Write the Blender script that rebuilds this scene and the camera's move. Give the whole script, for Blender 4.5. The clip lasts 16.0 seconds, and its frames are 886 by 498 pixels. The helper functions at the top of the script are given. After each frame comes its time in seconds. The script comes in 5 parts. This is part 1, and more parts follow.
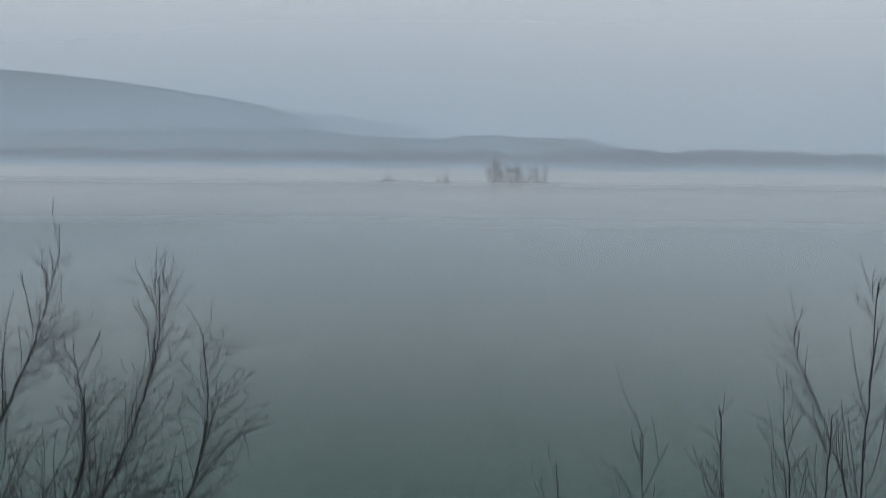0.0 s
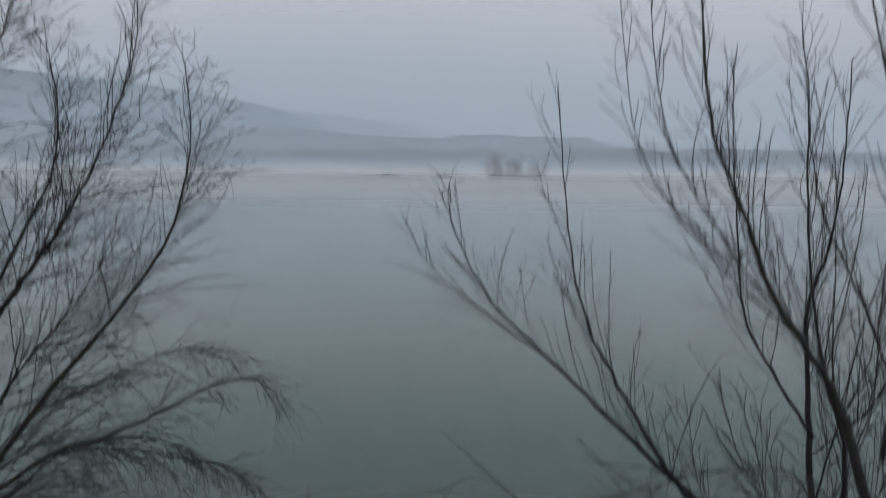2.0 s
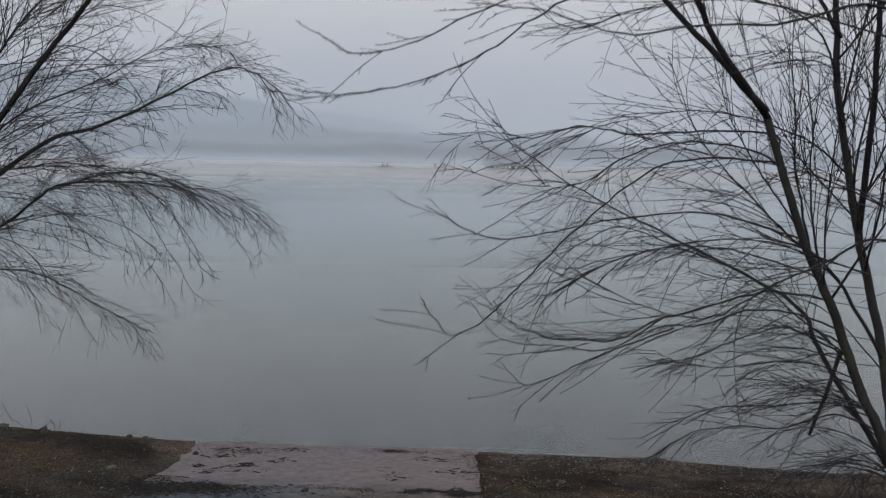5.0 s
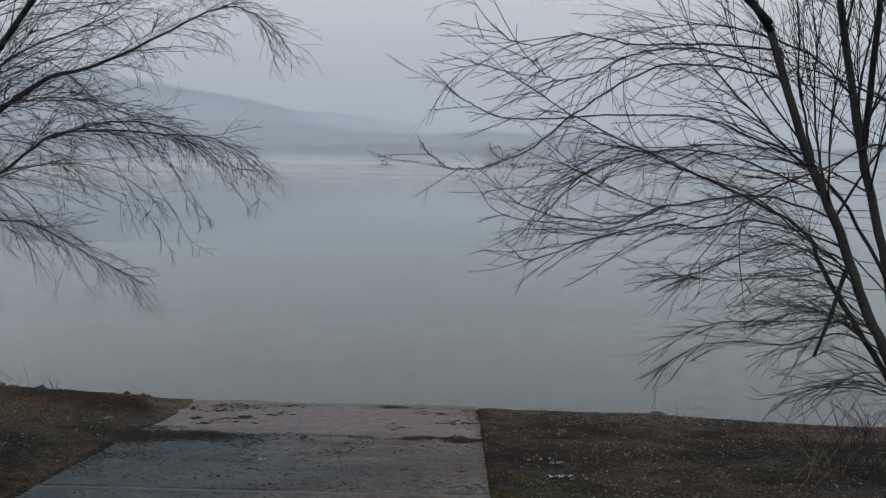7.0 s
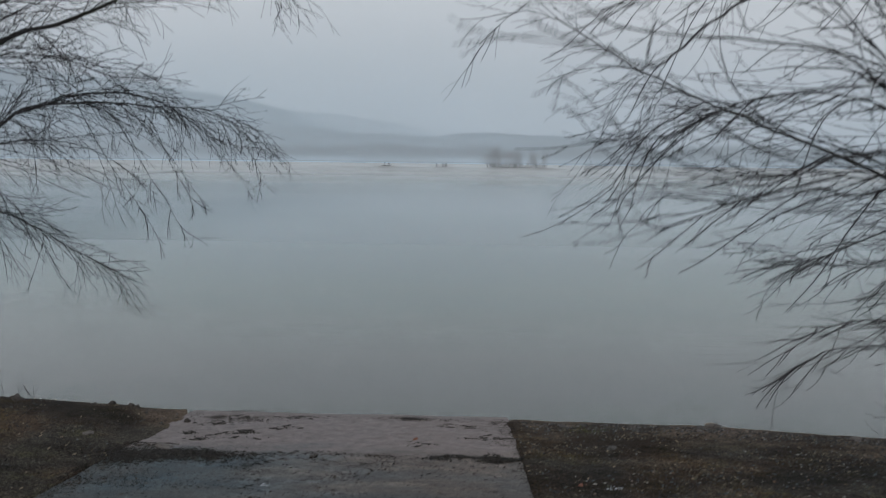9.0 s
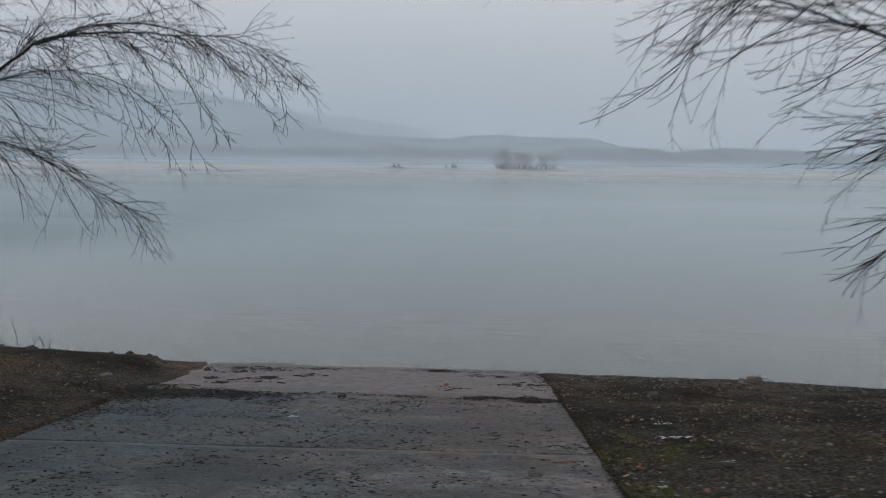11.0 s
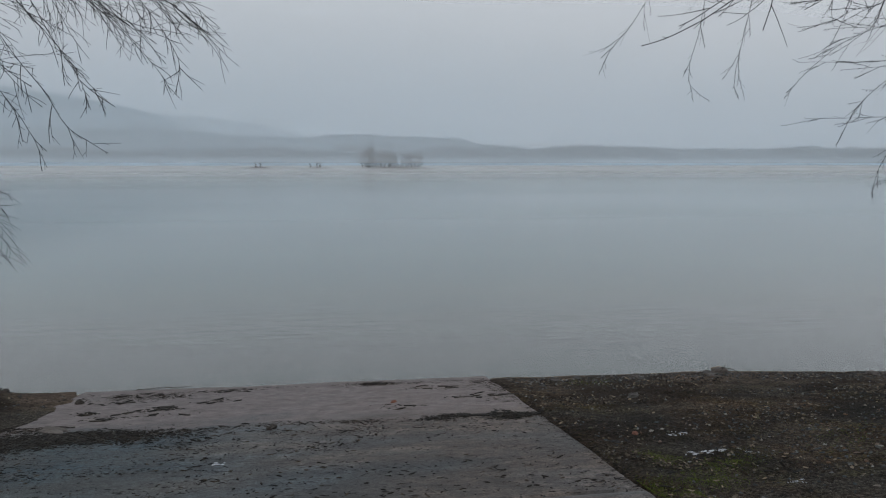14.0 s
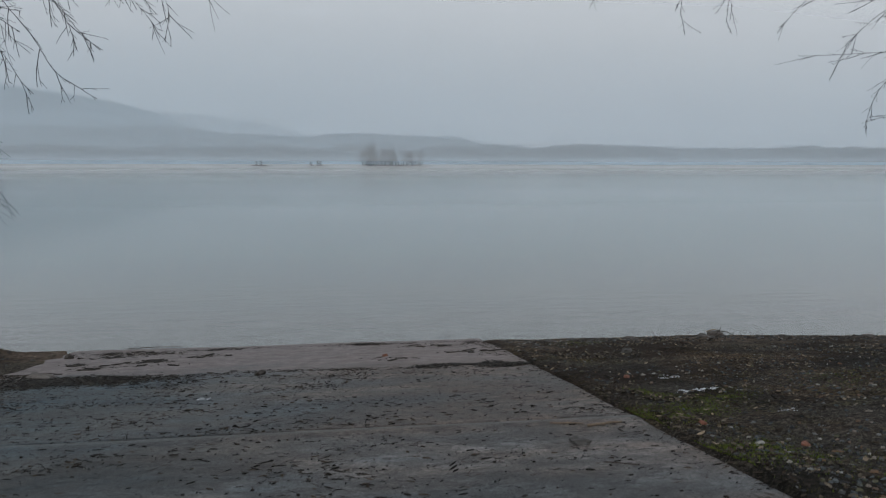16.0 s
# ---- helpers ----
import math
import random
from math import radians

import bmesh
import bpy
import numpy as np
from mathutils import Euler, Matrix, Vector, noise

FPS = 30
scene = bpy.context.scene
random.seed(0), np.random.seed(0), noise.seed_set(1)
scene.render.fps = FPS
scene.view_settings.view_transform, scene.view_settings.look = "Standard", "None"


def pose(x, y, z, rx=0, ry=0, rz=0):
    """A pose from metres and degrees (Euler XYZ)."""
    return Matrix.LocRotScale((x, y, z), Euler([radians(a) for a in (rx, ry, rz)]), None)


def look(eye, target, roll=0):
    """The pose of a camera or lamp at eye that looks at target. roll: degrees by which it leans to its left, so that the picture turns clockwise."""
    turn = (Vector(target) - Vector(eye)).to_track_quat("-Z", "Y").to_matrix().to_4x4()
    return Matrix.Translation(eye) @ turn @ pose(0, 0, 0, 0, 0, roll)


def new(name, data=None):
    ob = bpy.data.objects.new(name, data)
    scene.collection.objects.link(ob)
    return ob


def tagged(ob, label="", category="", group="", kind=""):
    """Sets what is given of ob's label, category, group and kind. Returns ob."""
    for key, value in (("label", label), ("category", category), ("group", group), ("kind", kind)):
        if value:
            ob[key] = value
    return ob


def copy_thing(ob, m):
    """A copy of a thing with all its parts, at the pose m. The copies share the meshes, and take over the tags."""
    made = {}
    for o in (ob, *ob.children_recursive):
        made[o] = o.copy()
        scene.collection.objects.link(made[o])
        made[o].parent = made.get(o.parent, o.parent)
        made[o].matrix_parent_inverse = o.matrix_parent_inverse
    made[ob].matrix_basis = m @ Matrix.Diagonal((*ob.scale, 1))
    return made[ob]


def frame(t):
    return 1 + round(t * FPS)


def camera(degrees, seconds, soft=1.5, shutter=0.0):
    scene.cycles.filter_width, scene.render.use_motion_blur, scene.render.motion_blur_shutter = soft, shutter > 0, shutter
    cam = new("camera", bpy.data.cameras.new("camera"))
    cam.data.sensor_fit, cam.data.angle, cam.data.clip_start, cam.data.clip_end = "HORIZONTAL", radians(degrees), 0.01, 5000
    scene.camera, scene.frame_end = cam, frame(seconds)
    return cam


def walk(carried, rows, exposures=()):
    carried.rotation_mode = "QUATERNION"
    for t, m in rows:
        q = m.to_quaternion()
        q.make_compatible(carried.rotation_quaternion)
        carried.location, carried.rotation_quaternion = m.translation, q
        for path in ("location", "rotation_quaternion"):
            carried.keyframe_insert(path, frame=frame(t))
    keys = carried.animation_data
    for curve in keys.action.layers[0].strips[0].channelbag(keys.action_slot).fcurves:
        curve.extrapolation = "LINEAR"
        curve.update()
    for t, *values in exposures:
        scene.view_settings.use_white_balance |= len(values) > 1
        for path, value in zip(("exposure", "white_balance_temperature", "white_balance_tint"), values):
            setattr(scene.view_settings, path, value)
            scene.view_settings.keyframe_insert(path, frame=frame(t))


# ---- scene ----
cam = camera(62.1, 16.0, 1.1, 1.0)
PATH = [
    (0, (0.974, -10.757, 11.236), (0.922, -8.772, 10.999), 0.6),
    (0.5, (0.968, -10.745, 10.444), (0.919, -8.76, 10.206), 0.9),
    (1, (0.978, -10.746, 9.661), (0.929, -8.76, 9.423), 0.8),
    (1.5, (1.012, -10.727, 8.928), (0.964, -8.742, 8.689), 0.6),
    (2, (1.056, -10.693, 8.125), (1.005, -8.707, 7.889), 0.6),
    (2.5, (1.052, -10.796, 7.383), (1.006, -8.811, 7.146), 0.8),
    (3, (1.097, -10.885, 6.715), (1.05, -8.899, 6.476), 1.1),
    (3.5, (1.096, -10.876, 5.923), (1.053, -8.891, 5.684), 1.1),
    (4, (1.036, -10.84, 5.334), (0.999, -8.854, 5.097), 1.2),
    (4.5, (1.021, -10.838, 4.774), (0.98, -8.853, 4.533), 1.3),
    (5, (0.993, -10.789, 4.456), (0.951, -8.804, 4.217), 1.0),
    (5.2, (0.98, -10.785, 4.418), (0.938, -8.8, 4.18), 1.0),
    (7.3, (1.004, -10.785, 3.722), (0.964, -8.8, 3.482), 0.8),
    (7.5, (1.003, -10.779, 3.719), (0.963, -8.794, 3.479), 0.8),
    (8, (0.941, -10.373, 3.721), (0.889, -8.388, 3.483), 0.8),
    (8.5, (0.802, -9.774, 3.715), (0.746, -7.788, 3.479), 1.0),
    (9, (0.656, -9.531, 3.464), (0.61, -7.545, 3.228), 0.7),
    (9.5, (0.534, -9.477, 3.324), (0.483, -7.49, 3.095), 0.5),
    (10, (0.481, -9.547, 3.231), (0.432, -7.561, 3.0), 0.3),
    (10.2, (0.485, -9.586, 3.1), (0.434, -7.6, 2.87), 0.4),
    (12.3, (0.037, -8.23, 2.425), (-0.052, -6.244, 2.196), 1.1),
    (12.5, (-0.019, -8.121, 2.411), (-0.1, -6.135, 2.182), 1.2),
    (13, (-0.185, -7.95, 2.406), (-0.072, -5.966, 2.178), 0.2),
    (13.5, (-0.318, -7.856, 2.409), (-0.068, -5.885, 2.18), 0.1),
    (14, (-0.344, -7.82, 2.407), (-0.054, -5.854, 2.178), 0.0),
    (14.5, (-0.31, -7.828, 2.292), (-0.021, -5.862, 2.062), -0.1),
    (15, (-0.276, -7.827, 2.201), (0.012, -5.861, 1.97), 0.0),
    (15.5, (-0.248, -7.831, 2.069), (0.04, -5.866, 1.838), -0.0),
    (16, (-0.264, -7.827, 1.976), (0.024, -5.862, 1.745), 0.1),
]
walk(cam, [(t, look(eye, target, roll)) for t, eye, target, roll in PATH],
     ((0, -0.08, 6200, 10), (1.5, -0.1, 6280, 13), (3.2, -0.08, 6450, 14), (4.8, 0.1, 6620, 17), (7.5, 0.08, 6520, 13), (9, 0.07, 6500, 11), (12.8, 0.03, 6480, 13), (14.5, 0.0, 6500, 11), (16, 0.0, 6500, 11)))

# ---- light ----
world = bpy.data.worlds.new("overcast_sky")
scene.world = world
world.use_nodes = True
wt = world.node_tree
wt.nodes.clear()
w_out = wt.nodes.new("ShaderNodeOutputWorld")
w_bg = wt.nodes.new("ShaderNodeBackground")
w_bg.inputs["Strength"].default_value = 0.1
w_sky = wt.nodes.new("ShaderNodeTexSky")
w_sky.sky_type = "NISHITA"
w_sky.sun_disc = False
w_sky.sun_elevation = radians(36)
w_sky.sun_rotation = radians(203)
w_sky.dust_density = 6.0
w_mix = wt.nodes.new("ShaderNodeMix")
w_mix.data_type = "RGBA"
w_mix.inputs["Factor"].default_value = 0.95
w_mix.inputs["B"].default_value = (5.62, 6.03, 6.40, 1)
wt.links.new(w_sky.outputs["Color"], w_mix.inputs["A"])
wt.links.new(w_mix.outputs["Result"], w_bg.inputs["Color"])
wt.links.new(w_bg.outputs[0], w_out.inputs["Surface"])

sun_data = bpy.data.lights.new("sun", "SUN")
sun_data.energy, sun_data.angle, sun_data.color = 0.95, radians(40), (1.0, 0.97, 0.93)
sun = new("sun", sun_data)
sun.matrix_world = look((-30, -70, 55), (0, 0, 0))


# ---- materials ----
class Nodes:
    """A small wrapper to write node materials in few lines."""

    def __init__(self, name):
        self.mat = bpy.data.materials.new(name)
        self.mat.use_nodes = True
        self.tree = self.mat.node_tree
        self.bsdf = self.tree.nodes["Principled BSDF"]
        self.out = self.tree.nodes["Material Output"]

    def add(self, kind, **inputs):
        n = self.tree.nodes.new(kind)
        for k, v in inputs.items():
            n.inputs[k.replace("_", " ")].default_value = v
        return n

    def link(self, a, b):
        self.tree.links.new(a, b)

    def coords(self, scale=(1, 1, 1)):
        c = self.tree.nodes.new("ShaderNodeTexCoord")
        m = self.tree.nodes.new("ShaderNodeMapping")
        m.inputs["Scale"].default_value = scale
        self.link(c.outputs["Object"], m.inputs["Vector"])
        return m.outputs[0]

    def noise(self, scale, detail=4, rough=0.55, stretch=(1, 1, 1)):
        n = self.add("ShaderNodeTexNoise", Scale=scale, Detail=detail, Roughness=rough)
        self.link(self.coords(stretch), n.inputs["Vector"])
        return n.outputs["Fac"]

    def ramp(self, fac, *stops):
        r = self.tree.nodes.new("ShaderNodeValToRGB")
        e = r.color_ramp.elements
        while len(e) < len(stops):
            e.new(0.5)
        for el, (p, c) in zip(e, stops):
            el.position = p
            el.color = (*c, 1) if len(c) == 3 else c
        self.link(fac, r.inputs[0])
        return r.outputs[0]

    def mix(self, fac, a, b, mode="MIX"):
        m = self.tree.nodes.new("ShaderNodeMix")
        m.data_type, m.blend_type = "RGBA", mode
        for v, key in ((fac, "Factor"), (a, "A"), (b, "B")):
            if isinstance(v, (int, float)):
                m.inputs[key].default_value = v
            elif isinstance(v, tuple):
                m.inputs[key].default_value = (*v, 1)
            else:
                self.link(v, m.inputs[key])
        return m.outputs["Result"]

    def bump(self, height, strength, distance):
        b = self.add("ShaderNodeBump", Strength=strength, Distance=distance)
        self.link(height, b.inputs["Height"])
        self.link(b.outputs[0], self.bsdf.inputs["Normal"])
        return b

    def base(self, colour):
        if isinstance(colour, tuple):
            self.bsdf.inputs["Base Color"].default_value = (*colour, 1)
        else:
            self.link(colour, self.bsdf.inputs["Base Color"])


def grey(v):
    return (v, v, v)


def island_random(n):
    return n.tree.nodes.new("ShaderNodeNewGeometry").outputs["Random Per Island"]


def make_bark(name, dark, light, moss=0.0):
    n = Nodes(name)
    streak = n.noise(30, 5, 0.6, (1, 1, 0.25))
    col = n.ramp(streak, (0.3, dark), (0.7, light))
    if moss:
        patch = n.ramp(n.noise(3.0, 3), (0.5, grey(0)), (0.7, grey(moss)))
        col = n.mix(patch, col, (0.030, 0.038, 0.017))
    n.base(col)
    n.bsdf.inputs["Roughness"].default_value = 0.85
    n.bump(streak, 0.5, 0.01)
    return n.mat


BARK = make_bark("bark", (0.008, 0.008, 0.0075), (0.022, 0.022, 0.020), 0.5)
TWIG = make_bark("twig_bark", (0.007, 0.0065, 0.008), (0.017, 0.015, 0.018))
WEED = make_bark("dry_stem", (0.10, 0.075, 0.04), (0.2, 0.16, 0.10))


def make_water():
    n = Nodes("lake_water")
    murk = n.noise(0.02, 3)
    deep = n.ramp(murk, (0.3, (0.016, 0.056, 0.041)), (0.7, (0.021, 0.063, 0.048)))
    # pale silt shows through the shallows
    geo = n.tree.nodes.new("ShaderNodeNewGeometry")
    xyz = n.tree.nodes.new("ShaderNodeSeparateXYZ")
    n.link(geo.outputs["Position"], xyz.inputs[0])
    shallow = n.add("ShaderNodeMapRange")
    shallow.interpolation_type = "SMOOTHSTEP"
    n.link(xyz.outputs["Y"], shallow.inputs["Value"])
    for key, v in (("From Min", 0.5), ("From Max", 11.0), ("To Min", 1.0), ("To Max", 0.0)):
        shallow.inputs[key].default_value = v
    n.base(n.mix(shallow.outputs[0], deep, (0.056, 0.069, 0.067)))
    n.bsdf.inputs["IOR"].default_value = 1.333
    n.bsdf.inputs["Coat Weight"].default_value = 0.5
    n.bsdf.inputs["Coat IOR"].default_value = 1.333
    n.bsdf.inputs["Coat Roughness"].default_value = 0.08
    calm = n.noise(0.05, 2, 0.5, (0.3, 1, 1))
    n.link(n.ramp(calm, (0.35, grey(0.09)), (0.7, grey(0.15))), n.bsdf.inputs["Roughness"])
    wave = n.noise(5.0, 3, 0.5, (0.22, 1.0, 1.0))
    near = n.add("ShaderNodeMath")
    near.operation = "MULTIPLY_ADD"
    n.link(shallow.outputs[0], near.inputs[0])
    near.inputs[1].default_value, near.inputs[2].default_value = 3.2, 0.8
    lap = n.add("ShaderNodeMath")
    lap.operation = "MULTIPLY"
    n.link(wave, lap.inputs[0])
    n.link(near.outputs[0], lap.inputs[1])
    n.bump(lap.outputs[0], 0.07, 0.012)
    return n.mat


def make_soil():
    n = Nodes("soil")
    broad = n.noise(0.9, 4)
    fine = n.noise(38, 6, 0.75)
    col = n.ramp(fine, (0.36, (0.006, 0.0056, 0.005)), (0.5, (0.028, 0.0245, 0.020)), (0.62, (0.088, 0.079, 0.066)))
    brown = n.ramp(broad, (0.46, grey(0)), (0.62, grey(0.7)))
    col = n.mix(brown, col, n.mix(1.0, col, (1.42, 0.95, 0.64), "MULTIPLY"))
    green = n.ramp(n.noise(1.7, 5, 0.7), (0.5, grey(0)), (0.62, grey(0.45)))
    col = n.mix(green, col, n.mix(1.0, col, (1.15, 1.25, 0.55), "MULTIPLY"))
    fleck = n.ramp(n.noise(70, 5, 0.8), (0.57, grey(0)), (0.65, grey(0.9)))
    col = n.mix(fleck, col, (0.17, 0.16, 0.142))
    # washed brown sand just above the waterline
    geo = n.tree.nodes.new("ShaderNodeNewGeometry")
    xyz = n.tree.nodes.new("ShaderNodeSeparateXYZ")
    n.link(geo.outputs["Position"], xyz.inputs[0])
    level = n.add("ShaderNodeMath")
    level.operation = "MULTIPLY_ADD"
    n.link(n.noise(1.8, 5, 0.65), level.inputs[0])
    level.inputs[1].default_value = 0.16
    n.link(xyz.outputs["Z"], level.inputs[2])
    sand = n.ramp(level.outputs[0], (0.13, grey(0.85)), (0.21, grey(0.7)), (0.29, grey(0)))
    sand_col = n.ramp(n.noise(30, 5, 0.7), (0.36, (0.028, 0.021, 0.0155)), (0.62, (0.15, 0.113, 0.085)))
    col = n.mix(sand, col, sand_col)
    damp = n.ramp(n.noise(1.0, 5, 0.7, (0.55, 1, 1)), (0.45, grey(1.3)), (0.58, grey(0.42)))
    col = n.mix(1.0, col, damp, "MULTIPLY")
    n.base(col)
    n.bsdf.inputs["Roughness"].default_value = 0.9
    n.bsdf.inputs["Specular IOR Level"].default_value = 0.12
    n.bump(fine, 1.0, 0.03)
    return n.mat


def make_concrete():
    n = Nodes("wet_concrete")
    geo = n.tree.nodes.new("ShaderNodeNewGeometry")
    xyz = n.tree.nodes.new("ShaderNodeSeparateXYZ")
    n.link(geo.outputs["Position"], xyz.inputs[0])
    grain = n.noise(60, 7, 0.85)
    blot = n.noise(1.6, 5, 0.6, (0.45, 1, 1))
    mottle = n.noise(7, 6, 0.72, (0.85, 1, 1))
    col = n.ramp(grain, (0.36, (0.026, 0.029, 0.032)), (0.64, (0.125, 0.131, 0.136)))
    stain = n.ramp(blot, (0.36, grey(0)), (0.58, grey(0.9)))
    col = n.mix(stain, col, n.mix(1.0, col, (1.3, 1.0, 0.83), "MULTIPLY"))
    wet = n.ramp(mottle, (0.37, grey(0.42)), (0.63, grey(1.5)))
    col = n.mix(1.0, col, wet, "MULTIPLY")
    # fine streaks of dirt left by run-off, and pale aggregate
    scuff = n.ramp(n.noise(22, 7, 0.82, (0.5, 1.3, 1)), (0.5, grey(1.1)), (0.61, grey(0.2)))
    col = n.mix(n.ramp(mottle, (0.35, grey(0.25)), (0.6, grey(1))), col, n.mix(1.0, col, scuff, "MULTIPLY"))
    grit = n.ramp(n.noise(210, 3, 0.7), (0.66, grey(0)), (0.74, grey(0.8)))
    col = n.mix(grit, col, (0.19, 0.19, 0.185))
    # slabs turn darker and bluer towards the low-x side, next to the bank
    side = n.add("ShaderNodeMath")
    side.operation = "MULTIPLY_ADD"
    n.link(blot, side.inputs[0])
    side.inputs[1].default_value = 1.6
    n.link(xyz.outputs["X"], side.inputs[2])
    side_tone = n.add("ShaderNodeMapRange")
    side_tone.interpolation_type = "SMOOTHSTEP"
    n.link(side.outputs[0], side_tone.inputs["Value"])
    for key, v in (("From Min", -1.6), ("From Max", 1.7), ("To Min", 1.0), ("To Max", 0.0)):
        side_tone.inputs[key].default_value = v
    col = n.mix(side_tone.outputs[0], col, n.mix(1.0, col, (0.38, 0.55, 0.65), "MULTIPLY"))
    puddle = n.ramp(n.noise(0.9, 7, 0.7, (0.75, 1.0, 1)), (0.43, grey(1.5)), (0.58, grey(0.82)))
    col = n.mix(1.0, col, puddle, "MULTIPLY")
    # pale silt left by the lake on the lower two metres of the ramp
    edge = n.add("ShaderNodeMath")
    edge.operation = "MULTIPLY_ADD"
    n.link(n.noise(2.4, 6, 0.7, (0.5, 1, 1)), edge.inputs[0])
    edge.inputs[1].default_value = 1.5
    n.link(xyz.outputs["Y"], edge.inputs[2])
    silt = n.add("ShaderNodeMapRange")
    n.link(edge.outputs[0], silt.inputs["Value"])
    for key, v in (("From Min", -1.45), ("From Max", -0.75), ("To Min", 0.0), ("To Max", 0.85)):
        silt.inputs[key].default_value = v
    silt_col = n.ramp(n.noise(11, 8, 0.8, (0.75, 1, 1)), (0.34, (0.084, 0.071, 0.070)), (0.64, (0.225, 0.19, 0.184)))
    col = n.mix(silt.outputs[0], col, silt_col)
    # a pale strip along the lip of the upper slab
    lip = n.add("ShaderNodeMapRange")
    n.link(xyz.outputs["Y"], lip.inputs["Value"])
    for key, v in (("From Min", -4.2), ("From Max", -4.14), ("To Min", 0.0), ("To Max", 0.75)):
        lip.inputs[key].default_value = v
    past = n.add("ShaderNodeMath")
    past.operation = "LESS_THAN"
    n.link(xyz.outputs["Y"], past.inputs[0])
    past.inputs[1].default_value = -4.11
    paled = n.add("ShaderNodeMath")
    paled.operation = "MULTIPLY"
    n.link(lip.outputs[0], paled.inputs[0])
    n.link(past.outputs[0], paled.inputs[1])
    col = n.mix(paled.outputs[0], col, n.ramp(mottle, (0.35, (0.07, 0.075, 0.078)), (0.65, (0.15, 0.155, 0.155))))
    n.base(col)
    n.link(n.ramp(mottle, (0.35, grey(0.5)), (0.7, grey(0.8))), n.bsdf.inputs["Roughness"])
    n.bsdf.inputs["Specular IOR Level"].default_value = 0.28
    n.bump(grain, 0.6, 0.008)
    return n.mat


def make_varied(name, stops, rough=0.8, spec=0.15):
    """A colour of its own for each loose piece of a scatter."""
    n = Nodes(name)
    col = n.ramp(island_random(n), *stops)
    n.base(n.mix(1.0, col, n.ramp(n.noise(40, 3), (0.3, grey(0.7)), (0.7, grey(1.15))), "MULTIPLY"))
    n.bsdf.inputs["Roughness"].default_value = rough
    n.bsdf.inputs["Specular IOR Level"].default_value = spec
    return n.mat


def make_forest(name, a, b, scale):
    n = Nodes(name)
    n.base(n.ramp(n.noise(scale, 5, 0.65), (0.32, a), (0.68, b)))
    n.bsdf.inputs["Roughness"].default_value = 1.0
    n.bsdf.inputs["Specular IOR Level"].default_value = 0.0
    return n.mat


def make_haze_sheet(name, thick, top, low_thick, low_top, tint, lift, bank):
    """Sheet tinted as mist and far haze: densest over water, gone at its top."""
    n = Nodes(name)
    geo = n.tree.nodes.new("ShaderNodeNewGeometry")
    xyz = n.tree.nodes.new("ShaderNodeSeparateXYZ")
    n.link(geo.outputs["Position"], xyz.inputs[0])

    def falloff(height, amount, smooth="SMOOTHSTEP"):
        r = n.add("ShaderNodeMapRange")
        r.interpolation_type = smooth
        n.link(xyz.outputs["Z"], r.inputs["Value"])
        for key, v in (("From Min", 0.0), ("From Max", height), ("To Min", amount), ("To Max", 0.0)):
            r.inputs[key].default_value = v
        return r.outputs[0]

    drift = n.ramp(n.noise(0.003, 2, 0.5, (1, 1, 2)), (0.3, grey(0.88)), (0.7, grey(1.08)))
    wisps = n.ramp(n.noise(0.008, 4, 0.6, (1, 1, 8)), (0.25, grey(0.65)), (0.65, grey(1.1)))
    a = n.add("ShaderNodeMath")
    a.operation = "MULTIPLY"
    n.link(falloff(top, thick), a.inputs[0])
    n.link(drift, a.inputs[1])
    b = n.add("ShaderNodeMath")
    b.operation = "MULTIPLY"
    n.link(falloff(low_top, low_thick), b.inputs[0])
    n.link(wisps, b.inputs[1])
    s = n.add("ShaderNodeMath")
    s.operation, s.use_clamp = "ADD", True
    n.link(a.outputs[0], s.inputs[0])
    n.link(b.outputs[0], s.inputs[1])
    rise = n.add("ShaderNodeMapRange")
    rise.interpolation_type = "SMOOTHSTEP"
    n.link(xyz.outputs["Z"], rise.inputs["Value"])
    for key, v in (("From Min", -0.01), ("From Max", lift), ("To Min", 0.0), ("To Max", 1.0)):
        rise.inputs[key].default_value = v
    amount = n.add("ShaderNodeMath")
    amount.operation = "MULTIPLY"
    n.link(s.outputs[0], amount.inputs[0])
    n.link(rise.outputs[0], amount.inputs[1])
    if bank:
        # the haze tint stays before the mountain and thins out along the lake
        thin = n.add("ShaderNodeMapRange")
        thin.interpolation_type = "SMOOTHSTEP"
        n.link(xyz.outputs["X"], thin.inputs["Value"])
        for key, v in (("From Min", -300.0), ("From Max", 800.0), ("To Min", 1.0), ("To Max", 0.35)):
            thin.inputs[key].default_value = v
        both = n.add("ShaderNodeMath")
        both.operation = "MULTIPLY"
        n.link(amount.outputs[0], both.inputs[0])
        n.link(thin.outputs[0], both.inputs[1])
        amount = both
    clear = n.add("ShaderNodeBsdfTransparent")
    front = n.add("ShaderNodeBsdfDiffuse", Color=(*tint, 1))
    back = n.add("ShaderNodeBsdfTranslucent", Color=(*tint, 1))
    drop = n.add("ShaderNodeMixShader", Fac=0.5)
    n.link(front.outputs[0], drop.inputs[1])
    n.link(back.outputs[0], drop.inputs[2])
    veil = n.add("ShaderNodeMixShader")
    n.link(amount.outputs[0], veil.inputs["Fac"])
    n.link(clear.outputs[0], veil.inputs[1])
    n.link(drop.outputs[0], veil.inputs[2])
    n.link(veil.outputs[0], n.out.inputs["Surface"])
    return n.mat


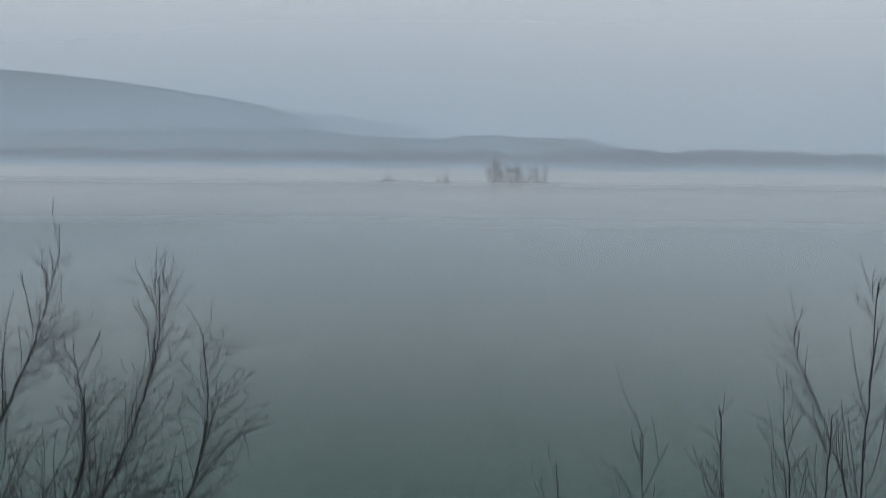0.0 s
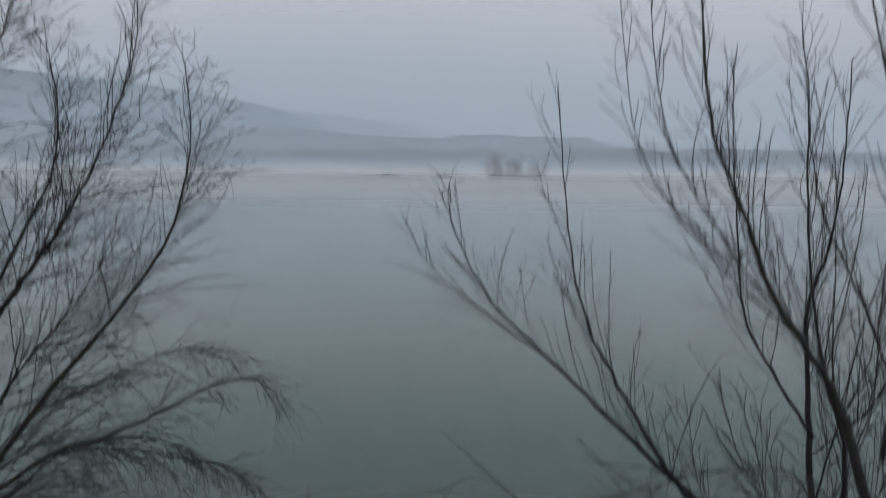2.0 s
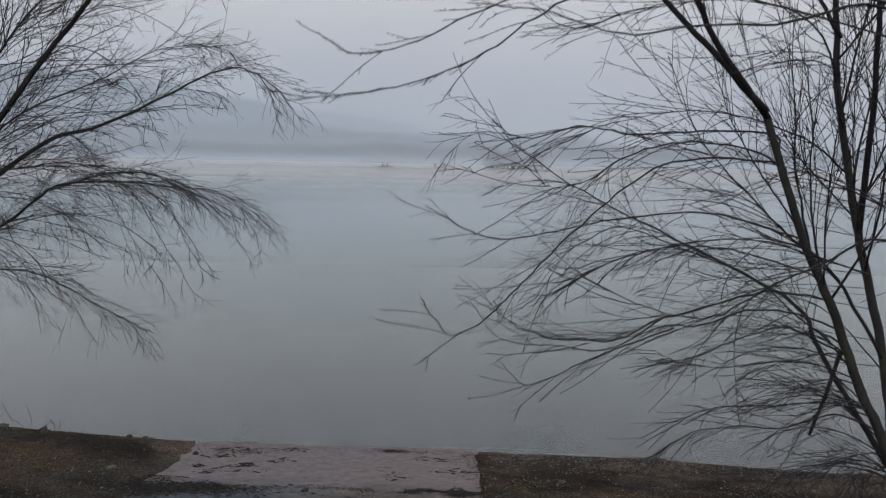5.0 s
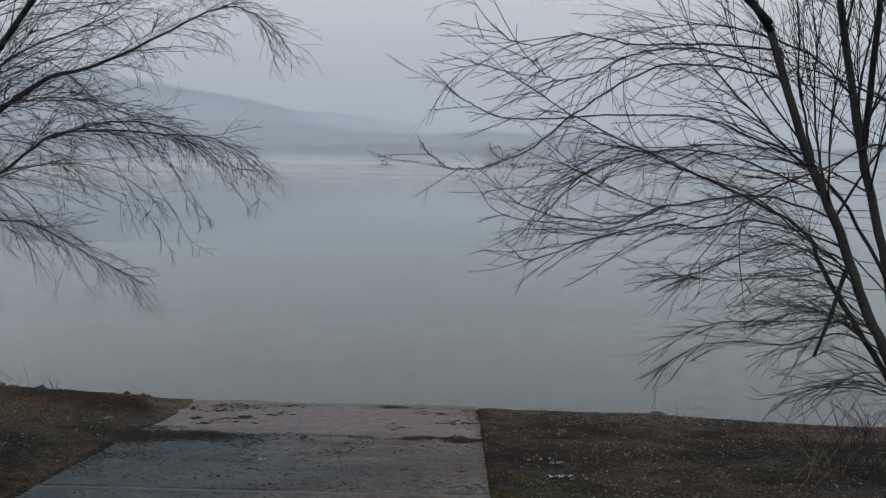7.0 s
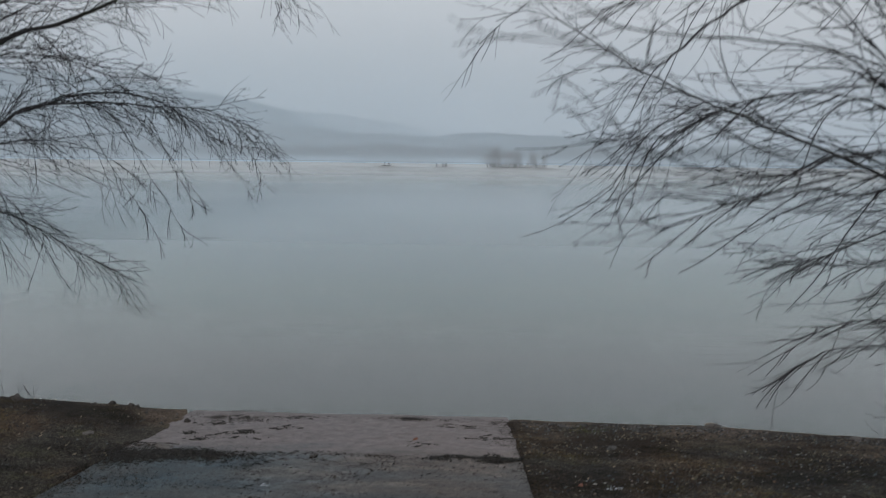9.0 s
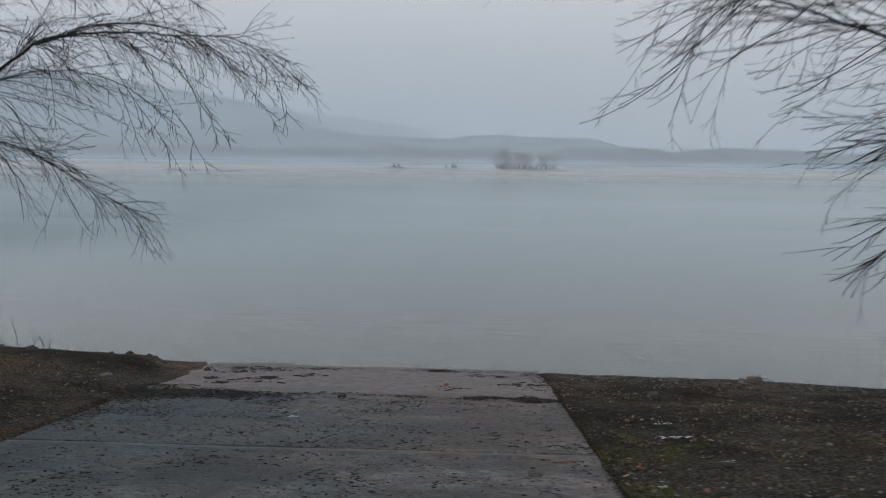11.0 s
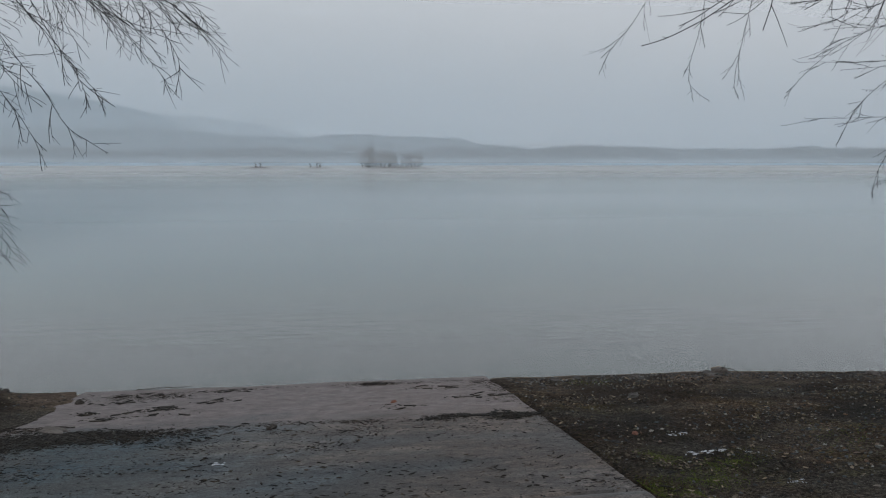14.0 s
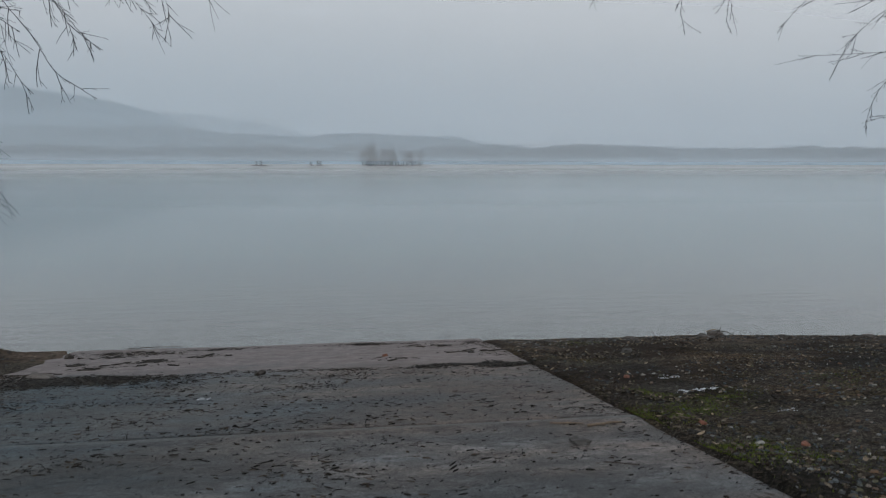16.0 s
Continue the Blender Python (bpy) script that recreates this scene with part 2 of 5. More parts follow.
WATER, SOIL, CONCRETE = make_water(), make_soil(), make_concrete()
STONE = make_varied("pebble_stone", ((0.0, (0.014, 0.015, 0.016)), (0.45, (0.038, 0.041, 0.043)), (0.8, (0.078, 0.083, 0.087)), (0.98, (0.19, 0.195, 0.195))), 0.7)
LITTER = make_varied("dead_leaf", ((0.0, (0.010, 0.009, 0.008)), (0.4, (0.042, 0.032, 0.023)), (0.7, (0.085, 0.072, 0.056)), (0.9, (0.17, 0.145, 0.112)), (1.0, (0.29, 0.23, 0.165))), 0.75)
BITS = make_varied("wet_bark_bits", ((0.0, (0.006, 0.0055, 0.005)), (0.6, (0.017, 0.0145, 0.0125)), (0.93, (0.075, 0.06, 0.046))), 0.8)
MIXED_STONE = make_varied("mixed_pebble", ((0.0, (0.018, 0.02, 0.022)), (0.35, (0.05, 0.062, 0.07)), (0.55, (0.085, 0.1, 0.108)), (0.68, (0.075, 0.07, 0.035)), (0.8, (0.13, 0.075, 0.05)), (0.97, (0.24, 0.24, 0.22))), 0.6)
WET_LEAF = make_varied("black_wet_leaf", ((0.0, (0.006, 0.006, 0.0055)), (0.7, (0.016, 0.0145, 0.012)), (1.0, (0.04, 0.033, 0.026))), 0.6)
MOSS = make_varied("moss_grass", ((0.0, (0.040, 0.055, 0.010)), (0.6, (0.075, 0.105, 0.018)), (1.0, (0.12, 0.12, 0.04))), 0.8)
OLIVE = make_varied("olive_moss", ((0.0, (0.022, 0.022, 0.008)), (0.6, (0.045, 0.046, 0.014)), (1.0, (0.075, 0.068, 0.028))), 0.85)
WOODS_FAR = make_forest("far_forest", (0.012, 0.018, 0.021), (0.032, 0.040, 0.044), 0.02)
WOODS_BELT = make_forest("bare_woods", (0.008, 0.011, 0.013), (0.024, 0.028, 0.030), 0.15)


def make_plain(name, colour, rough=0.6, bump=0.0, scale=30):
    n = Nodes(name)
    v = n.noise(scale, 5, 0.6)
    n.base(n.mix(1.0, colour, n.ramp(v, (0.3, grey(0.65)), (0.7, grey(1.2))), "MULTIPLY"))
    n.bsdf.inputs["Roughness"].default_value = rough
    if bump:
        n.bump(v, bump, 0.01)
    return n.mat


SNOW = make_plain("old_snow", (0.4, 0.43, 0.47), 0.5, 0.5, 40)
ROCK = make_plain("grey_rock", (0.055, 0.053, 0.05), 0.75, 0.6, 14)
PALE_ROCK = make_plain("pale_rock", (0.095, 0.085, 0.078), 0.8, 0.6, 14)
ORANGE = make_plain("orange_leaf", (0.17, 0.066, 0.04), 0.7, 0.3, 40)
STICK = make_plain("stripped_stick", (0.15, 0.112, 0.08), 0.7, 0.4, 40)
LOG = make_plain("wet_driftwood", (0.03, 0.024, 0.02), 0.7, 0.6, 25)


# ---- mesh helpers ----
def mesh_object(name, verts, faces, mat, smooth=False):
    me = bpy.data.meshes.new(name)
    me.from_pydata(verts, [], faces)
    me.materials.append(mat)
    if smooth:
        me.polygons.foreach_set("use_smooth", [True] * len(me.polygons))
    me.update()
    return new(name, me)


def child(ob, parent, label="", kind=""):
    ob.parent = parent
    return tagged(ob, label, kind=kind)


class Tubes:
    """Collects tapered tubes into one mesh."""

    def __init__(self):
        self.v, self.f = [], []

    def add(self, pts, r0, r1, sides=3, taper=1.0):
        n = len(pts)
        start = len(self.v)
        for i, p in enumerate(pts):
            a, b = pts[max(i - 1, 0)], pts[min(i + 1, n - 1)]
            t = (b - a).normalized()
            u = t.cross(Vector((0.31, 0.9, 0.29))).normalized()
            w = t.cross(u)
            r = r1 + (r0 - r1) * (1 - i / (n - 1)) ** taper
            for k in range(sides):
                ang = 2 * math.pi * k / sides
                self.v.append(p + (u * math.cos(ang) + w * math.sin(ang)) * r)
        for i in range(n - 1):
            for k in range(sides):
                a, b = start + i * sides + k, start + i * sides + (k + 1) % sides
                self.f.append((a, b, b + sides, a + sides))
        self.f.append(tuple(start + k for k in range(sides))[::-1])
        self.f.append(tuple(start + (n - 1) * sides + k for k in range(sides)))

    def make(self, name, mat, smooth=True):
        return mesh_object(name, self.v, self.f, mat, smooth)


def spline(points, steps):
    """A Catmull-Rom curve through the points."""
    p = [Vector(q) for q in points]
    p = [p[0] * 2 - p[1]] + p + [p[-1] * 2 - p[-2]]
    out = []
    for i in range(1, len(p) - 2):
        a, b, c, d = p[i - 1:i + 3]
        for k in range(steps):
            t = k / steps
            out.append(0.5 * (2 * b + (c - a) * t + (2 * a - 5 * b + 4 * c - d) * t * t + (3 * b - a - 3 * c + d) * t ** 3))
    out.append(p[-2])
    return out


def rand_dir(rng):
    return Vector((rng.gauss(0, 1), rng.gauss(0, 1), rng.gauss(0, 1))).normalized()


def shoot(rng, start, way, length, n, pull, wobble, curl=0.0, tip=None):
    """A thin branch that bends smoothly: by pull (a vector), by a curl of its own that may turn over midway, and towards tip near its end."""
    pts, d = [start], way.normalized()
    side = d.cross(rand_dir(rng)).normalized() * curl * rng.gauss(0, 1)
    turn = rng.choice((1, 1, -1))
    for k in range(n):
        pts.append(pts[-1] + d * (length / n))
        bend = tip if tip is not None and k > 0.6 * n else pull
        d = (d + (bend + side * (turn if k > n / 2 else 1)) * (length / n) + rand_dir(rng) * wobble).normalized()
    return pts


def spur(tubes, rng, at, way, r):
    """A short bud spur on a twig."""
    d = (way + way.cross(rand_dir(rng)) * 0.9).normalized()
    tubes.add([at, at + d * 0.007, at + d * 0.015], r, 0.0006, 3)


def twigs_on(tubes, rng, pts, spacing, length, pull, r, second=0.5, spread=0.6, curl=1.2, budded=0.0, tip=None, kink=0.05):
    """Slender wavy twigs, with twiglets of their own, leaving a branch at a narrow angle on alternate sides."""
    total = sum((b - a).length for a, b in zip(pts, pts[1:]))
    s, side = spacing * rng.random(), 1
    plane = rand_dir(rng)
    while s < total:
        k = s / total * (len(pts) - 1)
        i = min(int(k), len(pts) - 2)
        at = pts[i].lerp(pts[i + 1], k - i)
        t = (pts[i + 1] - pts[i]).normalized()
        perp = (t.cross(plane) * side + rand_dir(rng) * 0.4).normalized()
        ln = length * (1.15 - 0.95 * s / total) * (0.2 + 1.3 * rng.random() ** 1.6)
        n = 8 if ln > 0.2 else 6 if ln > 0.1 else 3
        tw = shoot(rng, at, t + perp * spread * rng.uniform(0.5, 1.3), ln, n, pull * rng.uniform(0.2, 1.4) + rand_dir(rng) * 0.8, kink, curl, tip)
        tubes.add(tw, r, r * 0.5, 3)
        if ln > 0.12:
            for _ in range(int(rng.random() + second * ln * 10)):
                j = rng.randrange(1, n - 1)
                t2 = (tw[j + 1] - tw[j]).normalized()
                tubes.add(shoot(rng, tw[j], t2 + t2.cross(rand_dir(rng)) * rng.uniform(0.5, 1.1), rng.uniform(0.15, 0.5) * ln, 4, pull, kink, curl, tip), r * 0.8, r * 0.5, 3)
        if budded and rng.random() < budded:
            for j in range(1, n + 1):
                spur(tubes, rng, tw[j], t, r * 1.5)
        s += spacing * rng.uniform(0.4, 1.6) * (0.8 + 0.6 * s / total)
        side = -side


def limb_with_twigs(tree, rng, pts, r0, r1, n, length, bias, pull, spacing, twig, twig_pull, s0=0.2, r_twig=0.0034, second=0.5, buds=0.0, name="limb", end=0.6, spread=0.6, curl=1.2, angle=0.6, tip=None):
    """One limb as a part of its tree, with its side branches and twigs as a part of the limb."""
    line = spline(pts, 5)
    tube = Tubes()
    wob = [p + rand_dir(rng) * min(r0, 0.014) * 0.7 if 0 < i < len(line) - 1 else p for i, p in enumerate(line)]
    tube.add(wob, r0, r1, 9 if r0 > 0.03 else 7, 1.5)
    limb = child(tube.make(name, BARK if r0 > 0.03 else TWIG), tree)
    t = Tubes()
    tip = Vector(tip) if tip else None
    for k in range(n):
        s = s0 + (1 - s0) * (k + rng.random()) / n
        f = s * (len(line) - 1)
        i = min(int(f), len(line) - 2)
        at = line[i].lerp(line[i + 1], f - i)
        d = (line[i + 1] - line[i]).normalized()
        way = d * rng.uniform(0.8, 1.2) + Vector(bias) * rng.uniform(0.1, 0.7) + d.cross(rand_dir(rng)) * spread * rng.uniform(0.6, 1.2)
        ln = length * (1.15 - end * s) * rng.uniform(0.4, 1.2)
        br = shoot(rng, at, way, ln, 12, Vector(pull) * rng.uniform(0.3, 1.5), 0.05, 0.9, tip / 4 if tip else None)
        rb = min(0.7 * (r1 + (r0 - r1) * (1 - s) ** 1.5), 0.0014 + 0.0026 * ln)
        one = Tubes() if ln > 0.9 else t
        one.add(br, max(rb, r_twig * 1.25), r_twig * 0.8, 5)
        if one is not t:
            child(one.make("branch", TWIG), limb)
        twigs_on(t, rng, br[2:], spacing, twig, Vector(twig_pull), r_twig, second, angle, curl, buds, tip)
        if buds > 0.2:
            for q in range(5, 13):
                spur(t, rng, br[q], (br[q] - br[q - 1]).normalized(), r_twig * 1.6)
    twigs_on(t, rng, line[int(len(line) * s0):], spacing, twig, Vector(twig_pull), r_twig, second, angle, curl, buds, tip)
    if buds > 0.2:
        for q in range(len(line) // 2, len(line)):
            spur(t, rng, line[q], (line[q] - line[q - 1]).normalized(), r_twig * 2)
    tw = t.make("twig_spray", TWIG)
    child(tw, limb, kind="stuff")
    return limb


def empty(name, at=(0, 0, 0)):
    ob = new(name)
    ob.location = at
    return ob


# ---- ground, ramp and water ----
def smooth01(a, b, x):
    t = np.clip((x - a) / (b - a), 0, 1)
    return t * t * (3 - 2 * t)


def shore_y(x):
    return np.interp(x, (-30, -6.4, -3.5, -1.6, 0.0, 1.4, 2.5, 4.0, 6.0, 7.3, 30), (1.8, 0.66, 0.28, 0.27, 0.22, 0.1, 0.07, 0.02, -0.28, -0.34, -1.6))


SLOPE = 0.135


def lap(x, y):
    """How far the soil lies over the edges of the ramp: 1 where it covers the concrete."""
    wave = 0.07 * np.sin(y * 5.3 + 1) + 0.05 * np.sin(y * 13.1)
    right = 1.36 - 0.1 * smooth01(-1.5, -0.5, y) * (1 + 3 * wave)
    left = -3.03 + 0.12 * smooth01(-2.6, -1.6, y) * smooth01(0.3, -0.4, y) * (1 + 3 * wave)
    return np.maximum(smooth01(right - 0.12, right + 0.04, x) * smooth01(1.9, 1.5, x), smooth01(left + 0.14, left - 0.04, x) * smooth01(-3.5, -3.2, x)) * smooth01(-6.5, -5.5, y)


def ground_z(x, y):
    """Height of the bank: a slope of 13.5 % down to the lake, level behind, a lake bed, and the far shore."""
    x, y = np.asarray(x, float), np.asarray(y, float)
    d = shore_y(x) - y
    z = SLOPE * np.clip(d, -12, 10.5)
    lip = smooth01(-3.05, -3.9, x) * smooth01(0.05, 0.5, d)
    z = z + 0.13 * lip + 0.02 * smooth01(1.5, 3.0, x) * smooth01(0.1, 0.8, d)
    on_ramp = smooth01(-3.1, -2.95, x) * smooth01(1.4, 1.26, x)
    z = z - 0.06 * on_ramp
    cover = lap(x, y) * smooth01(0.35, -0.3, y)
    z = z + np.maximum(0.062 - SLOPE * y - 0.022 * smooth01(-0.9, 0.2, y) - z, 0) * cover
    far = smooth01(1060, 1200, y)
    return z * (1 - far) + far * 4.0


def axis(near, step, far):
    """Fine steps near the ramp, growing ones towards the horizon."""
    a = list(np.arange(near[0], near[1] + 1e-6, step))
    lo, hi, s = a[0], a[-1], step
    left, right = [], []
    while lo > far[0] or hi < far[1]:
        s *= 1.35
        if lo > far[0]:
            lo -= s
            left.append(lo)
        if hi < far[1]:
            hi += s
            right.append(hi)
    return np.array(left[::-1] + a + right)


def make_ground():
    xs, ys = axis((-8, 9), 0.07, (-4200, 4200)), axis((-10, 1.2), 0.07, (-1500, 4300))
    gx, gy = np.meshgrid(xs, ys)
    gz = ground_z(gx, gy)
    rough = np.zeros_like(gz)
    near = (np.abs(gx) < 12) & (gy > -13) & (gy < 2)
    for i, j in zip(*np.nonzero(near)):
        p = Vector((gx[i, j], gy[i, j], 0))
        rough[i, j] = 0.022 * noise.noise(p * 3.1) + 0.03 * noise.noise(p * 0.9) + 0.014 * noise.noise(p * 8)
    slab = (gx > -3.0) & (gx < 1.33) & (gy < 1.1) & (lap(gx, gy) < 0.2)
    rough[slab] = np.minimum(rough[slab] * 0.3, 0.0) - 0.02
    gz = gz + rough * (0.15 + 0.85 * smooth01(0.1, 0.9, np.abs(shore_y(gx) - gy)))
    v = np.column_stack((gx.ravel(), gy.ravel(), gz.ravel()))
    w = len(xs)
    i, j = np.meshgrid(np.arange(len(ys) - 1), np.arange(w - 1), indexing="ij")
    a = (i * w + j).ravel()
    f = np.column_stack((a, a + 1, a + w + 1, a + w))
    ob = mesh_object("ground", v.tolist(), f.tolist(), SOIL, True)
    return tagged(ob, "dark damp soil bank with leaf litter sloping to the lake", "ground", kind="structure")


make_ground()

water = mesh_object("water", [(-4200, -1.2, 0), (4200, -1.2, 0), (4200, 1180, 0), (-4200, 1180, 0)], [(0, 1, 2, 3)], WATER)
tagged(water, "calm grey-green lake water mirroring a misty sky", "lake", kind="structure")


def ramp_z(y):
    return float(0.052 - SLOPE * y - 0.022 * smooth01(-0.9, 0.2, y))


def make_slab(y0, y1, seed):
    """One cast slab: a slightly uneven top with edge wear, sides and underside."""
    xs = np.concatenate(([-3.02, -2.99], np.linspace(-2.85, 1.2, 60), [1.32, 1.35]))
    ys = np.concatenate(([y0, y0 + 0.03], np.arange(y0 + 0.09, y1 - 0.08, 0.07), [y1 - 0.03, y1]))
    v, f = [], []
    for b, y in enumerate(ys):
        for a, x in enumerate(xs):
            wear = 0.012 if b in (0, len(ys) - 1) or a in (0, len(xs) - 1) else 0.0
            n = 0.006 * noise.noise(Vector((x * 0.8, y * 1.5, seed))) + 0.003 * noise.noise(Vector((x * 5, y * 5, seed)))
            groove = 0.012 * math.exp(-((y + 4.17) / 0.05) ** 2) * (0.8 + noise.noise(Vector((x, 3, seed)))) * (seed > 1.5)
            edge = 0.012 * noise.noise(Vector((x * 2.3, y * 2.3, 7))) if a in (0, len(xs) - 1) else 0
            v.append((x + edge, y, ramp_z(y) - wear + n + groove))
    w, h = len(xs), len(ys)
    for b in range(h - 1):
        for a in range(w - 1):
            k = b * w + a
            f.append((k, k + 1, k + w + 1, k + w))
    rim = list(range(w)) + [b * w + w - 1 for b in range(1, h)] + [(h - 1) * w + a for a in range(w - 2, -1, -1)] + [b * w for b in range(h - 2, 0, -1)]
    low = len(v)
    for k in rim:
        v.append((v[k][0], v[k][1], v[k][2] - 0.14))
    for q in range(len(rim)):
        p = (q + 1) % len(rim)
        f.append((rim[q], low + q, low + p, rim[p]))
    f.append(tuple(low + q for q in range(len(rim))))
    return mesh_object("slab", v, f, CONCRETE, False)


boat_ramp = tagged(empty("boat_ramp", (-0.8, -4, 0.5)), "sloping grey concrete boat ramp strewn with wet debris", "boat ramp", kind="structure")
for y0, y1, seed in ((-4.106, 1.6, 1.0), (-11.5, -4.115, 2.0)):
    s = make_slab(y0, y1, seed)
    s.location = (0.8, 4, -0.5)
    child(s, boat_ramp)


# ---- far shore, hills, mist and haze sheets ----
def ridge(name, dist, px, py, mat, depth, crown, label, x_far, step, base=-5.0):
    """A wooded ridge: foot, front slope, crest and back, uneven with tree crowns. px, py: bearing and rise of the crest, in thousandths."""
    xs = np.arange(-x_far, x_far, step)
    crest = np.interp(xs / dist * 1000, px, py) * dist / 1000
    v, f = [], []
    rows = 9
    for r in range(rows):
        t = r / (rows - 2)
        for i, x in enumerate(xs):
            c = crest[i]
            if r < rows - 1:
                z = base + (c - base) * math.sin(min(t, 1) * math.pi / 2)
                y = dist - depth + depth * t
            else:
                z, y = base, dist + depth
            if 0 < r < rows - 1:
                n = noise.noise(Vector((x / crown, y / crown, 0.5))) + 0.7 * noise.noise(Vector((x / crown * 2.7, y / crown * 2.7, 5)))
                z += n * crown * (0.38 if r > rows - 4 else 0.12)
            v.append((x, y, z))
    w = len(xs)
    for r in range(rows - 1):
        for i in range(w - 1):
            k = r * w + i
            f.append((k, k + 1, k + w + 1, k + w))
    return tagged(mesh_object(name, v, f, mat, True), label, "hills", kind="structure")


ridge("backdrop_hill", 2700, (-900, -629, -552, -445, -322, -268, -226, -190, -120, 900), (138, 120, 115, 103, 85, 76, 65, 48, 2, 0),
      WOODS_FAR, 900, 14, "long forested mountain fading into grey haze", 2900, 6)
ridge("backdrop_hill", 3500, (-900, -300, -226, -168, -92, -45, 0, 60, 900), (60, 62, 64, 63, 52, 40, 26, 12, 10),
      WOODS_FAR, 500, 14, "pale distant mountain spur almost lost in mist", 3400, 10)
ridge("backdrop_hill", 1800, (-900, -629, -400, -207, -130, -30, -12, 31, 90, 162, 200, 270, 330, 450, 575, 760, 900),
      (28, 39, 46, 47, 38, 35, 39, 41, 38, 37, 26, 20, 17, 18, 16, 19, 20), WOODS_FAR, 420, 12, "low forested hills behind the far lake shore", 1900, 4)


def make_belt():
    """Leafless woods along the far shore: many narrow crowns in uneven rows."""
    rng = random.Random(5)
    v, f = [], []
    for row in range(4):
        x = -1500.0
        while x < 1500:
            w = rng.uniform(4.5, 11)
            lift = 1 + 0.35 * noise.noise(Vector((x / 70, row * 0.3, 0))) + 0.2 * noise.noise(Vector((x / 19, row, 4)))
            h = rng.uniform(21, 25) * lift * (1.12 if x > 140 else 1.0)
            y = 1085 + row * 22 + rng.uniform(-8, 8) + (0.06 * abs(x))
            k = len(v)
            for a in range(6):
                c, s = math.cos(a * math.pi / 3), math.sin(a * math.pi / 3)
                v.append((x + c * w * 0.35, y + s * w * 0.35, 0.5))
                j = rng.uniform(0.8, 1.2)
                v.append((x + c * w * 0.62 * j, y + s * w * 0.62 * j, h * rng.uniform(0.45, 0.65)))
                v.append((x + c * w * 0.3 * j, y + s * w * 0.3 * j, h * rng.uniform(0.82, 1.0)))
            top = len(v)
            v.append((x, y, h * 1.06))
            for a in range(6):
                p, q = k + a * 3, k + (a + 1) % 6 * 3
                f += [(p, q, q + 1, p + 1), (p + 1, q + 1, q + 2, p + 2), (p + 2, q + 2, top)]
            x += w * rng.uniform(0.22, 0.5)
    return tagged(mesh_object("far_woods", v, f, WOODS_BELT, True), "belt of leafless woods along the far shore", "woods", kind="stuff")


make_belt()

# distance haze is put into tinted see-through planes, bluest before the hills
NEAR_HAZE, MID_HAZE, BLUE_HAZE = (0.96, 0.98, 1.0), (0.75, 0.79, 0.84), (0.60, 0.78, 0.93)
for y, thick, top, low, low_top, lift, tint in ((290, 0.32, 200, 0.0, 12, 4.0, NEAR_HAZE), (990, 0.44, 230, 0.4, 16, 0.1, BLUE_HAZE), (1300, 0.34, 330, 0.2, 20, 1.0, BLUE_HAZE),
                                                (1850, 0.45, 560, 0.3, 60, 1, BLUE_HAZE), (2960, 0.64, 900, 0.3, 180, 1, MID_HAZE)):
    m = make_haze_sheet("mist", thick, top, low, low_top, tint, lift, 1400 < y < 2500)
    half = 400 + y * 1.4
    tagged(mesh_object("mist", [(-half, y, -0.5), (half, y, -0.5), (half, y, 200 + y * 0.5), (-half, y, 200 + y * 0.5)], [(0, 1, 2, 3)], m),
           "see-through sheet tinted as pale mist and haze over the lake", "mist", kind="stuff")


def make_low_haze():
    """Flat sheet on the lake, coloured as white mist haze, thinning towards this shore."""
    n = Nodes("low_haze")
    geo = n.tree.nodes.new("ShaderNodeNewGeometry")
    xyz = n.tree.nodes.new("ShaderNodeSeparateXYZ")
    n.link(geo.outputs["Position"], xyz.inputs[0])
    # opacity grows with distance, so the haze is painted by the sheet itself
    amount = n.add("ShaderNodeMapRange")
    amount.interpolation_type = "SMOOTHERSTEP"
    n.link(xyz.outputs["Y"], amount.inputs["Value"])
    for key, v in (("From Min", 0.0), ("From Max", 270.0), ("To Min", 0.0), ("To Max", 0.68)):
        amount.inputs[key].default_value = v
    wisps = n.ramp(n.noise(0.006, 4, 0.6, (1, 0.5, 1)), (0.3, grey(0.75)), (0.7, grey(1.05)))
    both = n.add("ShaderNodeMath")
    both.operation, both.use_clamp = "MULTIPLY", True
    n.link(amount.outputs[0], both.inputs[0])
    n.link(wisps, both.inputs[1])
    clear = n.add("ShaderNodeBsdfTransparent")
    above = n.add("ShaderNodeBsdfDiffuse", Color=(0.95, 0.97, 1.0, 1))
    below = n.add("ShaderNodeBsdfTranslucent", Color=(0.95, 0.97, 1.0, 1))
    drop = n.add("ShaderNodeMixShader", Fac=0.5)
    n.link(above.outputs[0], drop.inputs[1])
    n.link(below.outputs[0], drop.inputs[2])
    veil = n.add("ShaderNodeMixShader")
    n.link(both.outputs[0], veil.inputs["Fac"])
    n.link(clear.outputs[0], veil.inputs[1])
    n.link(drop.outputs[0], veil.inputs[2])
    n.link(veil.outputs[0], n.out.inputs["Surface"])
    return n.mat


tagged(mesh_object("mist", [(-1400, 15, 0.7), (1400, 15, 0.7), (1400, 1082, 0.7), (-1400, 1082, 0.7)], [(0, 1, 2, 3)], make_low_haze()),
       "flat see-through sheet tinted as white mist on the far water", "mist", kind="stuff")


